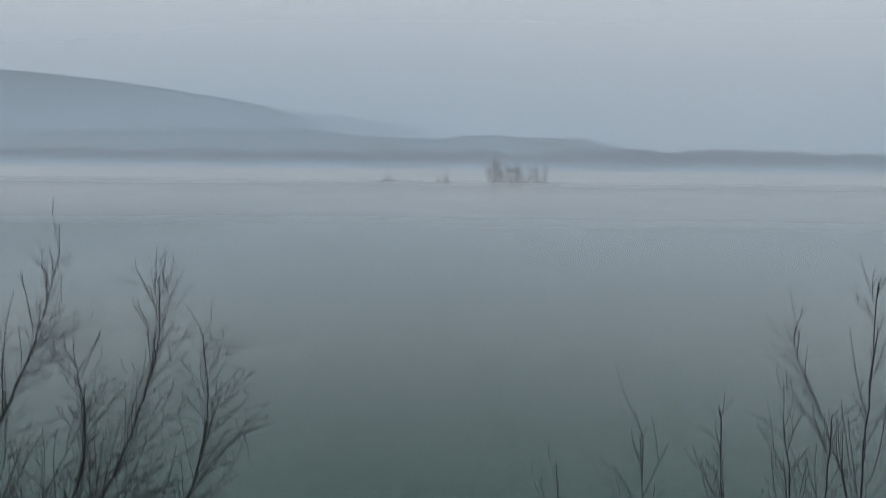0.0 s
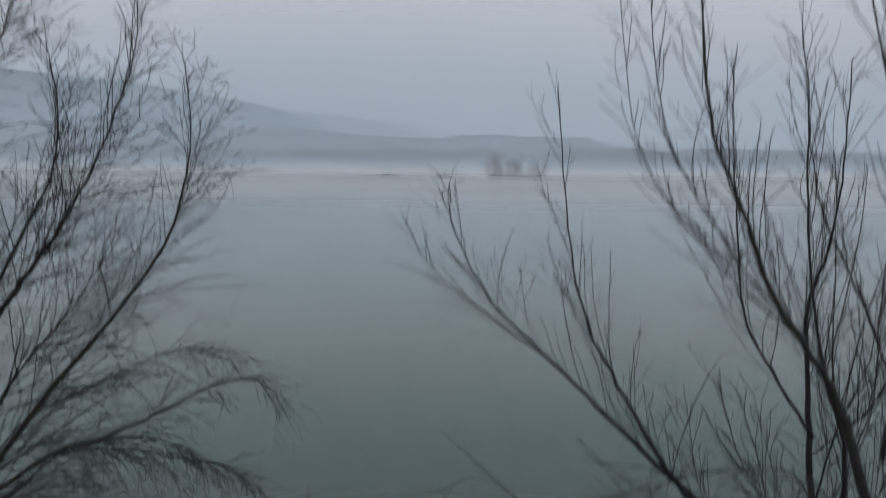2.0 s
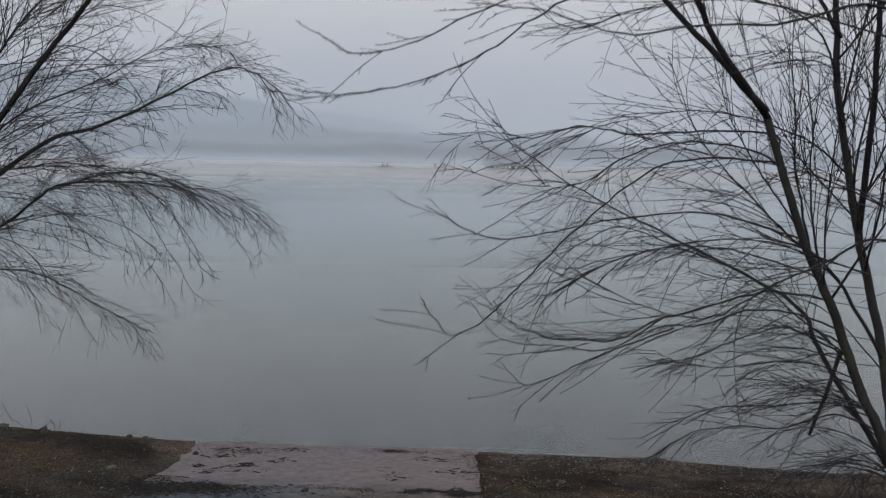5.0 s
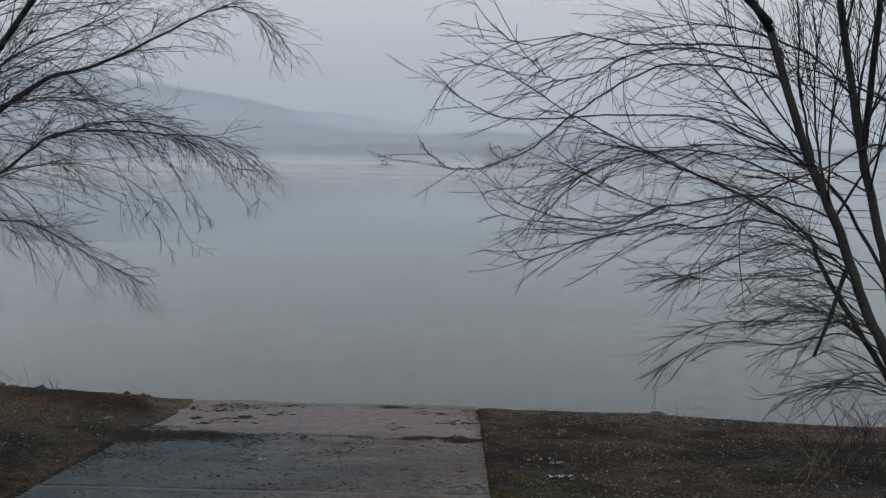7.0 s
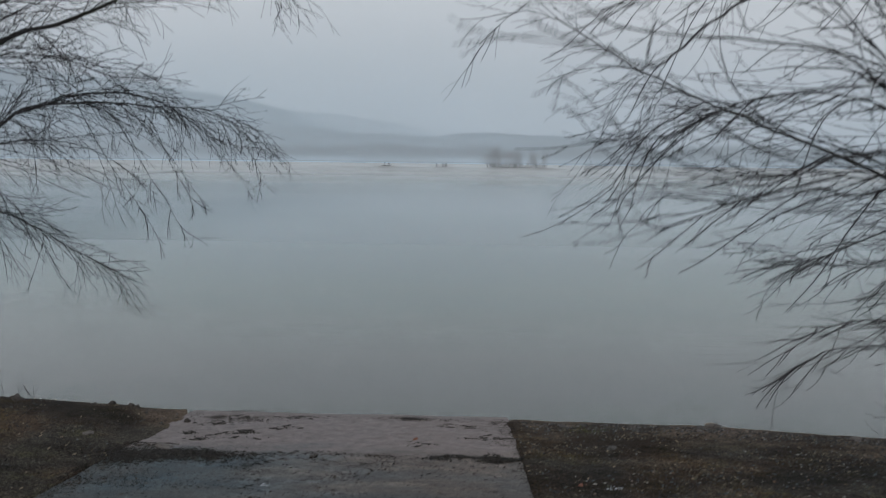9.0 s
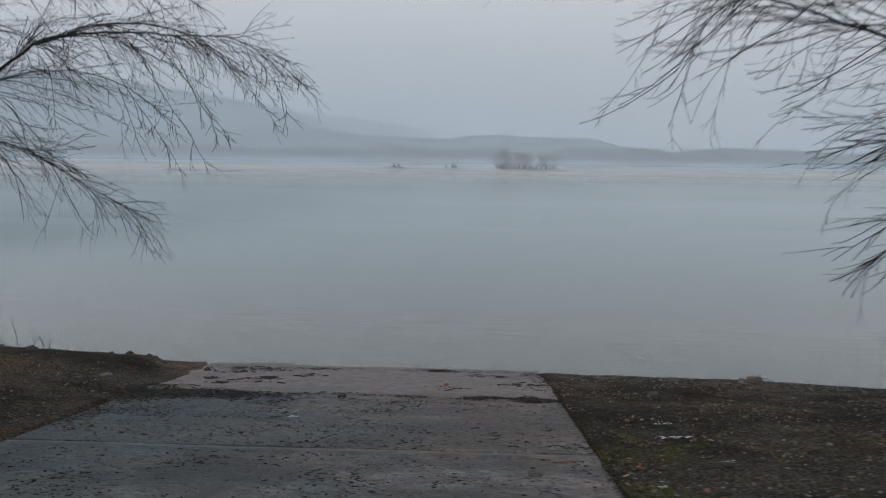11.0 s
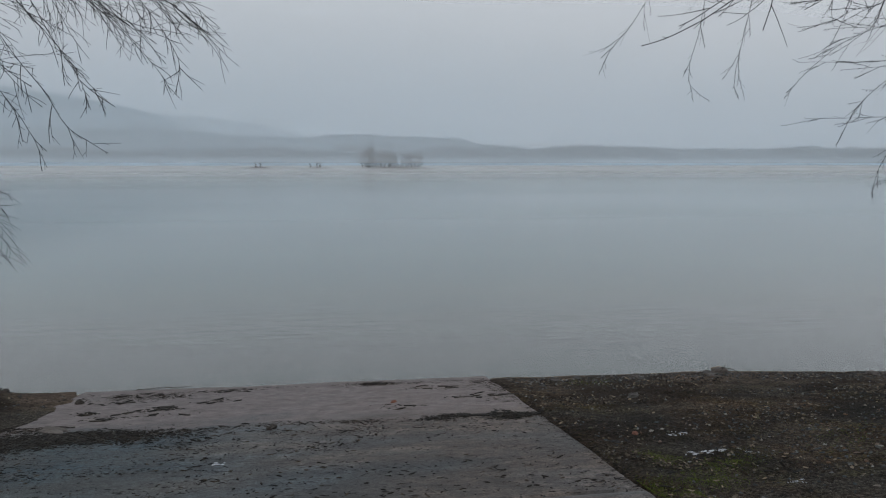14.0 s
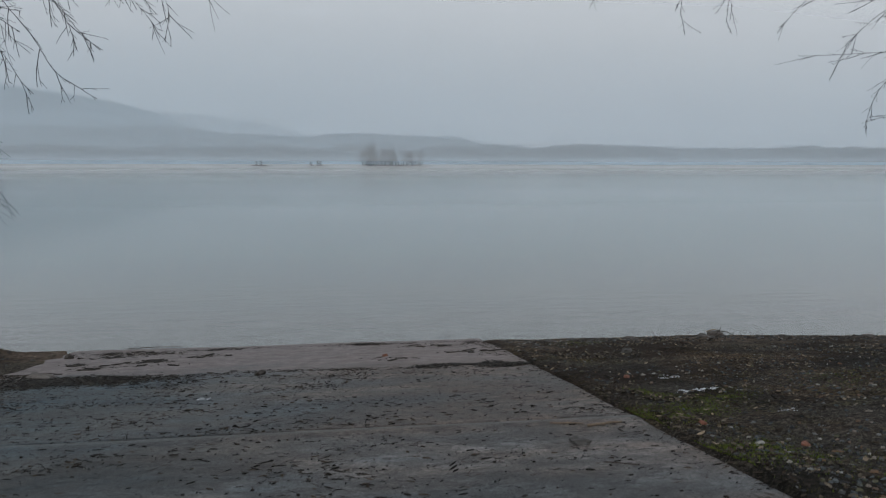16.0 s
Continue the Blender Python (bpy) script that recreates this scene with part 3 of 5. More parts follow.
# ---- the islet with its trees ----
def islet(x0, x1, y, width, height, seed):
    rng = random.Random(seed)
    n, v, f = 40, [], []
    for i in range(n + 1):
        t = i / n
        x = x0 + (x1 - x0) * t
        env = (math.sin(math.pi * t)) ** 0.35
        for j, (dy, dz) in enumerate(((-0.5, -0.6), (-0.42, 0.45), (-0.15, 1.0), (0.15, 1.0), (0.42, 0.45), (0.5, -0.6))):
            v.append((x, y + dy * width * env, dz * height * env * rng.uniform(0.65, 1.1) if dz > 0 else dz))
    for i in range(n):
        for j in range(5):
            k = i * 6 + j
            f.append((k, k + 1, k + 7, k + 6))
    return mesh_object("islet", v, f, SOIL)


tagged(islet(14, 51, 386, 9, 0.9, 1), "low muddy islet lined with bare trees", "islet", kind="structure")
tagged(islet(-45, -34, 392, 5, 1.1, 2), "small low islet with brush", "islet", kind="structure")
tagged(islet(-52, -46, 391, 2, 0.14, 5), "flat mud bar just above the water", "islet", kind="structure")
tagged(islet(-28, -19, 390, 2, 0.14, 3), "flat mud bar just above the water", "islet", kind="structure")
tagged(islet(-15, -3.5, 388, 5, 0.8, 4), "small low islet with brush", "islet", kind="structure")


def far_tree(seed, height, name="bare_tree"):
    rng = random.Random(seed)
    tree = empty(name)
    crown = Tubes()
    for stem in range(3):
        trunk = Tubes()
        top = Vector((rng.uniform(-1.8, 1.8), rng.uniform(-1, 1), height * rng.uniform(0.6, 0.85)))
        foot = Vector((rng.uniform(-0.5, 0.5), rng.uniform(-0.3, 0.3), -0.6))
        line = spline([foot, foot.lerp(top, 0.5) + Vector((rng.uniform(-.5, .5), 0, 0)), top], 4)
        trunk.add(line, 0.10 * height / 10, 0.05, 6)
        child(trunk.make("trunk", BARK), tree)
        for k in range(14):
            u = rng.uniform(0.05, 1) ** 0.8
            at = line[int(u * (len(line) - 1))]
            a = rng.uniform(0, 6.28)
            br = shoot(rng, at, Vector((math.cos(a), math.sin(a), rng.uniform(0.3, 1.4))), height * rng.uniform(0.15, 0.42) * (1.15 - 0.4 * u), 6, Vector((0, 0, 0.06)), 0.15)
            crown.add(br, 0.05, 0.025, 4)
            twigs_on(crown, rng, br, 0.35, 1.2, Vector((0, 0, 0.1)), 0.019, 0.05, 0.8, 0.3)
    child(crown.make("crown", TWIG), tree, kind="")
    return tree


protos = [far_tree(11, 11.5), far_tree(12, 9), far_tree(13, 7.5)]
spots = ((15.2, 1, 0.9), (17.6, 0, 1.0), (18.6, 0, 0.95), (20.0, 0, 1.02), (21.3, 1, 0.7), (25.6, 1, 1.0), (26.8, 0, 0.75), (28.4, 1, 1.02), (30.0, 1, 0.95),
         (32.0, 2, 0.9), (36.2, 2, 0.5), (38.8, 1, 0.9), (40.5, 2, 1.1), (45.6, 1, 0.85))
rng = random.Random(3)
used = [False] * 3
for x, k, s in spots:
    s *= 1.2
    m = pose(x, 386 + rng.uniform(-1.5, 1.5), 0.6, 0, 0, rng.uniform(0, 360)) @ Matrix.Scale(s, 4)
    if not used[k]:
        protos[k].matrix_world = m
        used[k], t = True, protos[k]
    else:
        t = copy_thing(protos[k], m)
        t.scale = (s, s, s)
    tagged(t, "leafless tree standing on a low lake islet", "tree", "islet trees")
for x, y, s in ((16.5, 386, 0.4), (22.8, 386, 0.35), (24.0, 386, 0.45), (29.2, 386, 0.4), (33.5, 386, 0.4), (35.0, 386, 0.3), (42.5, 386, 0.35), (44.0, 386, 0.3), (-41, 392, 0.42), (-38.5, 392, 0.5), (-12.5, 388, 0.4), (-9.0, 388, 0.5), (-7.5, 388, 0.55)):
    t = copy_thing(protos[2], pose(x, y, 0.5, 0, 0, rng.uniform(0, 360)))
    t.scale = (s * 1.3, s * 1.3, s)
    tagged(t, "low bare brush on a small lake islet", "bush", "islet brush")

for x in (-124.5, -120.5):
    ball = bmesh.new()
    bmesh.ops.create_icosphere(ball, subdivisions=2, radius=0.55)
    me = bpy.data.meshes.new("yard_lamp")
    ball.to_mesh(me)
    glow = Nodes("lamp_glow")
    glow.bsdf.inputs["Emission Color"].default_value = (1, 0.97, 0.9, 1)
    glow.bsdf.inputs["Emission Strength"].default_value = 1.3
    me.materials.append(glow.mat)
    lamp = new("lamp_head", me)
    pole = Tubes()
    pole.add([Vector((0, 0, -16)), Vector((0, 0, -8)), Vector((0, 0, -0.4))], 0.2, 0.12, 6)
    hold = empty("yard_lamp", (x, 1072, 13.5))
    child(lamp, hold, "bright white lamp head")
    child(pole.make("pole", LOG), hold)
    tagged(hold, "lit white yard lamp on the far shore", "lamp", "far shore lamps")


# ---- the near trees ----
def trunk_part(tree, pts, r0, r1, name="trunk"):
    t = Tubes()
    line = spline(pts, 6)
    n = len(line)
    line = [p + rand_dir(random.Random(i)) * 0.008 for i, p in enumerate(line)]
    t.add(line, r0, r1, 12)
    return child(t.make(name, BARK), tree)


right_tree = tagged(empty("multi_stem_tree"), "leafless multi-stemmed tree leaning over the lake bank", "tree")
R = random.Random(21)
trunk_part(right_tree, ((5.5, -4.4, 0.3), (5.12, -4.62, 1.2), (4.71, -4.65, 2.04), (4.44, -4.58, 2.62), (4.16, -4.55, 3.31), (3.88, -4.54, 3.9), (3.55, -4.5, 4.86)), 0.05, 0.03)
trunk_part(right_tree, ((5.55, -4.15, 0.3), (5.2, -4.25, 1.2), (4.99, -4.25, 1.93), (4.89, -4.16, 2.7), (4.68, -4.05, 3.63), (4.56, -3.98, 4.25), (4.37, -3.95, 5.22)), 0.047, 0.03)
trunk_part(right_tree, ((5.65, -4.6, 0.3), (5.75, -5.2, 2.2), (5.0, -5.7, 4.2), (4.2, -6.0, 5.2), (3.61, -6.24, 6.04)), 0.07, 0.028)
UP, LEFT = (-0.25, -0.05, 0.6), (-0.75, -0.15, -0.3)
RISE, SAG = (0, 0, 0.7), (0, 0, -0.4)


def right_limb(pts, r0, r1, n, length, bias=LEFT, pull=(-0.1, 0, -0.2), spacing=0.21, twig=0.38, twig_pull=(-0.2, 0, -2.4), s0=0.15, buds=0.0, end=None):
    near = buds > 0
    upward = bias is UP
    if upward:
        twig_pull = (0, 0, 0.35)
    if r0 < 0.03:
        r0, r1 = r0 * 0.68, r1 * 0.8
    return limb_with_twigs(right_tree, R, pts, r0, r1, int(n * 0.9) if near else int(n * (2.6 if upward else 1.15)), length * (0.7 if near else 1.25), bias, pull, spacing, twig, twig_pull, s0,
                           r_twig=0.0013 if near else 0.0025, second=0.3, buds=buds or 0.12, end=end or (0.95 if upward else 0.6), tip=None if upward else (-2.2, 0, 2.2), spread=0.75 if upward else 0.6, angle=0.65)


# upper stems, with steep shoots
right_limb(((3.55, -4.5, 4.86), (2.96, -4.9, 5.4), (2.55, -5.2, 5.95), (2.18, -5.3, 6.58), (2.0, -5.25, 6.95), (1.86, -5.1, 7.63), (1.78, -4.88, 8.72)), 0.03, 0.004, 12, 1.1, UP, RISE)
right_limb(((3.5, -4.6, 4.9), (2.95, -4.7, 5.4), (2.38, -4.78, 5.95), (1.9, -4.8, 6.42), (1.43, -4.8, 6.86), (1.2, -4.72, 7.15), (0.98, -4.6, 7.6), (0.94, -4.45, 7.93)), 0.03, 0.003, 13, 1.0, UP, RISE)
right_limb(((1.75, -4.8, 6.55), (1.22, -4.6, 6.9), (0.78, -4.56, 7.26), (0.55, -4.51, 7.68)), 0.012, 0.003, 6, 0.6, UP, RISE)
right_limb(((4.37, -3.95, 5.22), (4.29, -3.95, 6.19), (4.22, -4.0, 6.82), (4.32, -4.1, 7.39), (4.35, -4.2, 8.15), (4.3, -4.3, 9.0)), 0.03, 0.005, 14, 1.3, UP, RISE)
right_limb(((4.36, -3.98, 5.6), (3.92, -4.05, 6.24), (3.6, -4.1, 6.81), (3.48, -4.15, 7.7), (3.4, -4.2, 8.2), (3.35, -4.2, 9.0)), 0.028, 0.004, 13, 1.1, UP, RISE)
right_limb(((4.62, -4.06, 3.9), (4.36, -4.6, 4.9), (4.1, -5.0, 5.94), (3.87, -5.06, 6.58), (3.69, -5.04, 7.64), (3.69, -4.94, 8.49), (3.62, -4.87, 9.2)), 0.03, 0.004, 14, 1.2, UP, RISE)
right_limb(((4.7, -5.85, 4.6), (4.45, -5.5, 5.7), (4.23, -5.25, 6.64), (4.01, -5.3, 7.12), (3.67, -5.33, 7.74), (3.52, -5.37, 8.27), (3.46, -5.31, 8.9)), 0.026, 0.004, 12, 1.1, UP, RISE)
# stem that leans out over the bank
right_limb(((3.61, -6.24, 6.04), (3.36, -6.38, 6.6), (3.1, -6.54, 6.99), (2.78, -6.71, 7.36), (2.53, -6.87, 7.82), (2.32, -6.91, 8.28), (2.26, -6.88, 8.7), (2.24, -6.8, 9.25)), 0.034, 0.004, 14, 1.0, UP, RISE)
right_limb(((3.7, -6.2, 6.3), (3.75, -6.25, 7.3), (3.63, -6.2, 8.36), (3.55, -6.2, 9.0), (3.58, -6.14, 9.7), (3.63, -6.05, 10.5)), 0.024, 0.004, 10, 1.0, UP, RISE)
right_limb(((3.7, -6.15, 8.0), (3.6, -6.0, 8.9), (3.42, -5.95, 9.5), (3.27, -5.9, 9.85), (3.2, -5.85, 10.1)), 0.012, 0.003, 6, 0.7, UP, RISE)
right_limb(((3.2, -6.4, 7.0), (2.75, -6.3, 7.5), (2.35, -6.1, 8.2), (2.23, -5.95, 8.9), (2.22, -5.9, 9.4)), 0.013, 0.003, 8, 0.7, UP, RISE)
right_limb(((2.9, -6.6, 7.2), (2.5, -6.4, 7.6), (2.1, -6.3, 8.2), (1.97, -6.18, 9.1)), 0.011, 0.003, 6, 0.6, UP, RISE)
# thin boughs close to the path
right_limb(((4.6, -6.0, 5.0), (3.3, -7.2, 5.28), (2.67, -7.65, 5.37), (2.04, -8.1, 5.42), (1.5, -8.4, 5.75), (1.15, -8.6, 6.05), (0.95, -8.72, 6.35), (0.76, -8.75, 6.8), (0.63, -8.73, 7.2)), 0.016, 0.003, 7, 0.45, UP, RISE, spacing=0.2, twig=0.16, s0=0.3, buds=0.5)
right_limb(((4.5, -5.9, 5.0), (2.6, -7.0, 5.6), (1.57, -7.57, 5.69), (1.06, -7.87, 5.8), (0.85, -8.05, 5.95), (0.71, -8.04, 6.12), (0.52, -8.0, 6.42)), 0.013, 0.003, 8, 0.5, UP, RISE, spacing=0.2, twig=0.18, s0=0.3, buds=0.5)
# middle boughs sweeping out level
right_limb(((5.05, -4.5, 1.5), (4.61, -4.5, 2.15), (4.22, -4.3, 2.85), (4.07, -4.15, 3.2), (3.4, -3.85, 3.58), (2.84, -3.55, 3.86), (2.1, -3.25, 4.25), (1.46, -3.05, 4.68)), 0.031, 0.005, 24, 1.1, (-0.5, -0.3, -0.2), (-0.1, 0, -0.8), spacing=0.12, twig=0.4, twig_pull=(0, 0, -0.8), s0=0.3)
right_limb(((1.46, -3.05, 4.68), (1.15, -3.1, 4.74), (0.9, -3.15, 4.55), (0.72, -3.16, 4.28)), 0.005, 0.002, 5, 0.5, (-0.5, -0.2, -0.5), (0, 0, -0.8), s0=0.0)
right_limb(((4.89, -4.16, 2.7), (4.32, -4.27, 3.51), (3.87, -4.34, 3.86), (3.42, -4.4, 4.26), (2.98, -4.45, 4.74), (2.7, -4.49, 5.35)), 0.026, 0.004, 24, 1.3, LEFT, (0, 0, -0.05), twig=0.34, twig_pull=(0, 0, 0.05))
right_limb(((4.3, -6.0, 5.3), (2.6, -6.6, 5.5), (1.66, -7.05, 5.3), (1.33, -7.28, 5.12), (1.1, -7.51, 4.93), (0.83, -7.63, 4.79), (0.54, -7.74, 4.72), (0.28, -7.75, 4.69)), 0.011, 0.0025, 8, 0.6, LEFT, (0, 0, 0.3), spacing=0.18, twig=0.12, s0=0.3, buds=0.9)
right_limb(((4.4, -5.9, 5.1), (2.5, -6.5, 5.4), (1.5, -7.1, 5.3), (1.1, -7.38, 5.14), (0.81, -7.61, 4.96), (0.58, -7.72, 4.88), (0.44, -7.72, 4.94)), 0.010, 0.0025, 7, 0.6, LEFT, (0, 0, 0.3), spacing=0.18, twig=0.12, s0=0.3, buds=0.9)
right_limb(((4.45, -5.95, 5.0), (3.69, -5.87, 5.48), (2.96, -6.21, 5.31), (2.35, -6.54, 5.23), (1.81, -6.86, 5.12), (1.44, -7.07, 5.18), (1.02, -7.28, 5.18)), 0.018, 0.003, 14, 0.9, LEFT, (0, 0, 0.3), spacing=0.15, twig=0.2, buds=0.8)
# boughs between the stems
right_limb(((5.1, -4.6, 3.3), (4.24, -5.14, 3.91), (3.64, -5.38, 3.74), (3.15, -5.61, 3.58), (2.76, -5.74, 3.41), (2.3, -5.84, 3.48), (1.76, -5.82, 3.72)), 0.018, 0.004, 18, 1.0, LEFT, (0, 0, 0.1))
right_limb(((4.45, -3.97, 4.8), (3.9, -4.6, 5.5), (3.2, -5.0, 5.7), (2.4, -5.2, 5.6), (1.8, -5.3, 5.4)), 0.016, 0.003, 16, 1.1, LEFT, (0, 0, 0.05))
right_limb(((5.3, -5.45, 3.4), (4.5, -5.6, 3.9), (3.7, -5.6, 4.3), (3.0, -5.5, 4.5), (2.4, -5.4, 4.4)), 0.016, 0.003, 16, 1.1, LEFT, (0, 0, 0.05))
right_limb(((4.7, -4.07, 3.5), (4.5, -4.6, 4.3), (4.1, -5.2, 4.9), (3.5, -5.6, 5.2), (2.9, -5.8, 5.2)), 0.016, 0.003, 16, 1.1, LEFT, (0, 0, 0.1))
right_limb(((4.35, -3.95, 5.4), (4.6, -4.4, 6.0), (4.5, -4.9, 6.6), (4.2, -5.2, 7.2)), 0.016, 0.003, 14, 1.0, UP, RISE)
right_limb(((4.6, -4.0, 4.1), (4.9, -4.2, 4.8), (4.8, -4.5, 5.6), (4.6, -4.7, 6.4)), 0.016, 0.003, 14, 1.0, UP, RISE)
right_limb(((4.9, -4.16, 2.6), (4.6, -3.7, 3.05), (4.3, -3.4, 3.15), (4.0, -3.2, 3.0), (3.7, -3.1, 2.8)), 0.011, 0.0025, 7, 0.4, (-0.5, 0.1, -0.3), (0, 0, -0.5), twig_pull=SAG, s0=0.3)
# low boughs
right_limb(((4.7, -4.15, 3.5), (4.0, -4.8, 3.7), (3.2, -5.2, 3.9), (2.4, -5.5, 3.85), (1.7, -5.6, 3.6)), 0.014, 0.003, 20, 1.0, LEFT, (0, 0, -0.1), twig=0.3, twig_pull=(0, 0, 0))
right_limb(((4.5, -4.0, 4.4), (3.9, -4.4, 4.7), (3.1, -4.5, 4.9), (2.3, -4.4, 4.8), (1.6, -4.3, 4.5)), 0.014, 0.003, 20, 1.0, LEFT, (0, 0, -0.1), twig=0.3, twig_pull=(0, 0, 0))
# boughs that reach out over the bank in long arcs
right_limb(((3.73, -4.52, 4.33), (3.72, -4.40, 4.47), (3.02, -4.91, 4.51), (2.45, -5.44, 4.45), (2.02, -5.97, 4.26), (1.67, -6.41, 4.04), (1.42, -6.69, 3.85), (1.24, -7.15, 3.77), (1.09, -7.56, 3.73), (0.97, -7.77, 3.73), (0.89, -7.66, 3.78), (0.83, -7.56, 3.84)), 0.014, 0.0026, 10, 0.8, spacing=0.14, twig=0.22, buds=0.6)
right_limb(((4.20, -4.55, 3.21), (4.12, -4.53, 3.33), (3.39, -5.23, 3.51), (2.83, -5.84, 3.55), (2.27, -6.26, 3.50), (1.95, -6.48, 3.42), (1.73, -6.58, 3.43), (1.50, -6.68, 3.47), (1.29, -6.72, 3.56), (1.20, -6.71, 3.67)), 0.016, 0.0026, 13, 0.75, spacing=0.14, twig=0.22, buds=0.6)
right_limb(((2.27, -6.26, 3.50), (1.99, -6.57, 3.43), (1.79, -6.63, 3.38), (1.59, -6.68, 3.42), (1.40, -6.74, 3.44), (1.21, -6.78, 3.49), (1.12, -6.73, 3.60)), 0.008, 0.0022, 9, 0.6, spacing=0.14, twig=0.22, buds=0.6)
right_limb(((2.37, -6.16, 3.42), (1.95, -6.48, 3.36), (1.69, -6.69, 3.32), (1.53, -6.80, 3.27), (1.41, -6.84, 3.24), (1.35, -6.84, 3.24), (1.31, -6.84, 3.28)), 0.008, 0.0022, 8, 0.6, spacing=0.14, twig=0.22, buds=0.6)
right_limb(((3.91, -4.54, 3.84), (3.41, -4.56, 3.99), (2.83, -5.17, 4.10), (2.17, -5.69, 4.09), (1.69, -6.10, 4.04), (1.27, -6.52, 4.01), (1.08, -6.72, 4.06), (0.97, -6.81, 4.12), (0.92, -6.85, 4.17)), 0.013, 0.0024, 13, 0.75, spacing=0.14, twig=0.22, buds=0.6)
right_limb(((3.65, -4.51, 4.57), (3.71, -4.27, 4.73), (2.99, -4.58, 4.73), (2.39, -4.80, 4.69), (1.99, -4.91, 4.74), (1.78, -5.01, 4.71), (1.55, -5.06, 4.64), (1.37, -5.13, 4.66), (1.23, -5.12, 4.78)), 0.016, 0.003, 12, 0.8)
right_limb(((3.70, -4.52, 4.43), (3.53, -4.39, 4.57), (2.93, -4.90, 4.63), (2.50, -5.21, 4.60), (2.11, -5.54, 4.48), (1.88, -5.76, 4.35), (1.68, -5.87, 4.29), (1.55, -5.97, 4.31), (1.48, -5.96, 4.42)), 0.014, 0.0026, 13, 0.8)
right_limb(((4.30, -4.56, 2.96), (4.03, -4.46, 3.10), (3.58, -4.32, 3.48), (3.02, -4.20, 3.70), (2.43, -4.29, 3.90), (2.11, -4.31, 3.77), (1.91, -4.37, 3.64), (1.78, -4.46, 3.45), (1.67, -4.48, 3.28)), 0.014, 0.003, 16, 0.9, twig_pull=(0, 0, -0.5))
right_limb(((4.26, -4.56, 3.07), (3.89, -4.55, 3.21), (3.22, -5.15, 3.34), (2.74, -5.57, 3.31), (2.45, -5.77, 3.35), (2.19, -5.88, 3.30), (2.00, -5.94, 3.28), (1.82, -5.99, 3.26)), 0.015, 0.003, 13, 0.8)
right_limb(((4.34, -4.57, 2.86), (4.03, -4.57, 3.00), (3.75, -4.66, 3.11), (3.38, -4.78, 3.06), (3.06, -4.80, 2.92), (2.78, -4.87, 2.85), (2.50, -4.88, 2.81)), 0.014, 0.003, 19, 0.42, twig_pull=SAG)
right_limb(((4.38, -4.57, 2.76), (4.18, -4.58, 2.88), (3.80, -4.79, 2.87), (3.44, -4.90, 2.86), (3.09, -5.01, 2.85), (2.77, -5.01, 2.89), (2.57, -5.00, 2.98)), 0.012, 0.003, 19, 0.42, twig_pull=SAG)
right_limb(((4.63, -4.63, 2.21), (4.23, -4.64, 2.36), (3.72, -4.86, 2.31), (3.31, -4.96, 2.35), (2.96, -5.07, 2.35), (2.74, -5.09, 2.25), (2.65, -5.10, 2.17)), 0.013, 0.003, 20, 0.42, twig_pull=SAG)
right_limb(((4.58, -4.62, 2.33), (4.18, -4.63, 2.46), (3.62, -4.84, 2.49), (3.17, -4.95, 2.51), (2.87, -5.06, 2.46), (2.65, -5.08, 2.32)), 0.012, 0.003, 20, 0.42, twig_pull=SAG)
right_limb(((4.12, -4.55, 3.40), (4.02, -4.51, 3.54), (3.43, -4.90, 3.72), (3.00, -5.20, 3.83), (2.57, -5.40, 3.86), (2.20, -5.62, 3.81), (1.94, -5.73, 3.73), (1.75, -5.80, 3.66)), 0.014, 0.003, 14, 0.85)
# thin shoots hanging from the middle bough
right_limb(((2.2, -3.28, 4.2), (2.18, -2.79, 4.15), (1.88, -2.91, 3.69), (1.69, -2.91, 3.37), (1.55, -2.91, 3.20), (1.48, -2.92, 3.09)), 0.004, 0.0014, 7, 0.34, (-0.2, 0, -0.3), (0, 0, -0.6), spacing=0.15, twig=0.22, twig_pull=SAG, s0=0.1, buds=0.5)
right_limb(((2.4, -3.37, 4.09), (2.28, -2.92, 4.07), (2.19, -2.96, 3.62), (2.13, -2.99, 3.31), (2.07, -3.00, 3.11), (2.05, -3.02, 2.97)), 0.004, 0.0014, 7, 0.34, (-0.2, 0, -0.3), (0, 0, -0.6), spacing=0.15, twig=0.22, twig_pull=SAG, s0=0.1, buds=0.5)
right_limb(((2.75, -3.51, 3.91), (2.55, -2.96, 4.04), (2.50, -3.01, 3.58), (2.43, -3.03, 3.28), (2.38, -3.05, 3.07), (2.36, -3.06, 2.93)), 0.004, 0.0014, 7, 0.34, (-0.2, 0, -0.3), (0, 0, -0.6), spacing=0.15, twig=0.22, twig_pull=SAG, s0=0.1, buds=0.5)
right_limb(((4.66, -4.03, 3.72), (3.90, -3.21, 3.62), (3.52, -3.18, 3.41), (3.14, -3.14, 3.25), (2.88, -3.13, 3.06), (2.70, -3.12, 2.86)), 0.004, 0.0014, 7, 0.34, (-0.2, 0, -0.3), (0, 0, -0.6), spacing=0.15, twig=0.22, twig_pull=SAG, s0=0.1, buds=0.5)
right_limb(((4.76, -4.09, 3.3), (3.89, -3.35, 3.26), (3.55, -3.32, 3.11), (3.27, -3.30, 2.93), (3.10, -3.29, 2.76), (3.00, -3.30, 2.58)), 0.004, 0.0014, 7, 0.34, (-0.2, 0, -0.3), (0, 0, -0.6), spacing=0.15, twig=0.22, twig_pull=SAG, s0=0.1, buds=0.5)
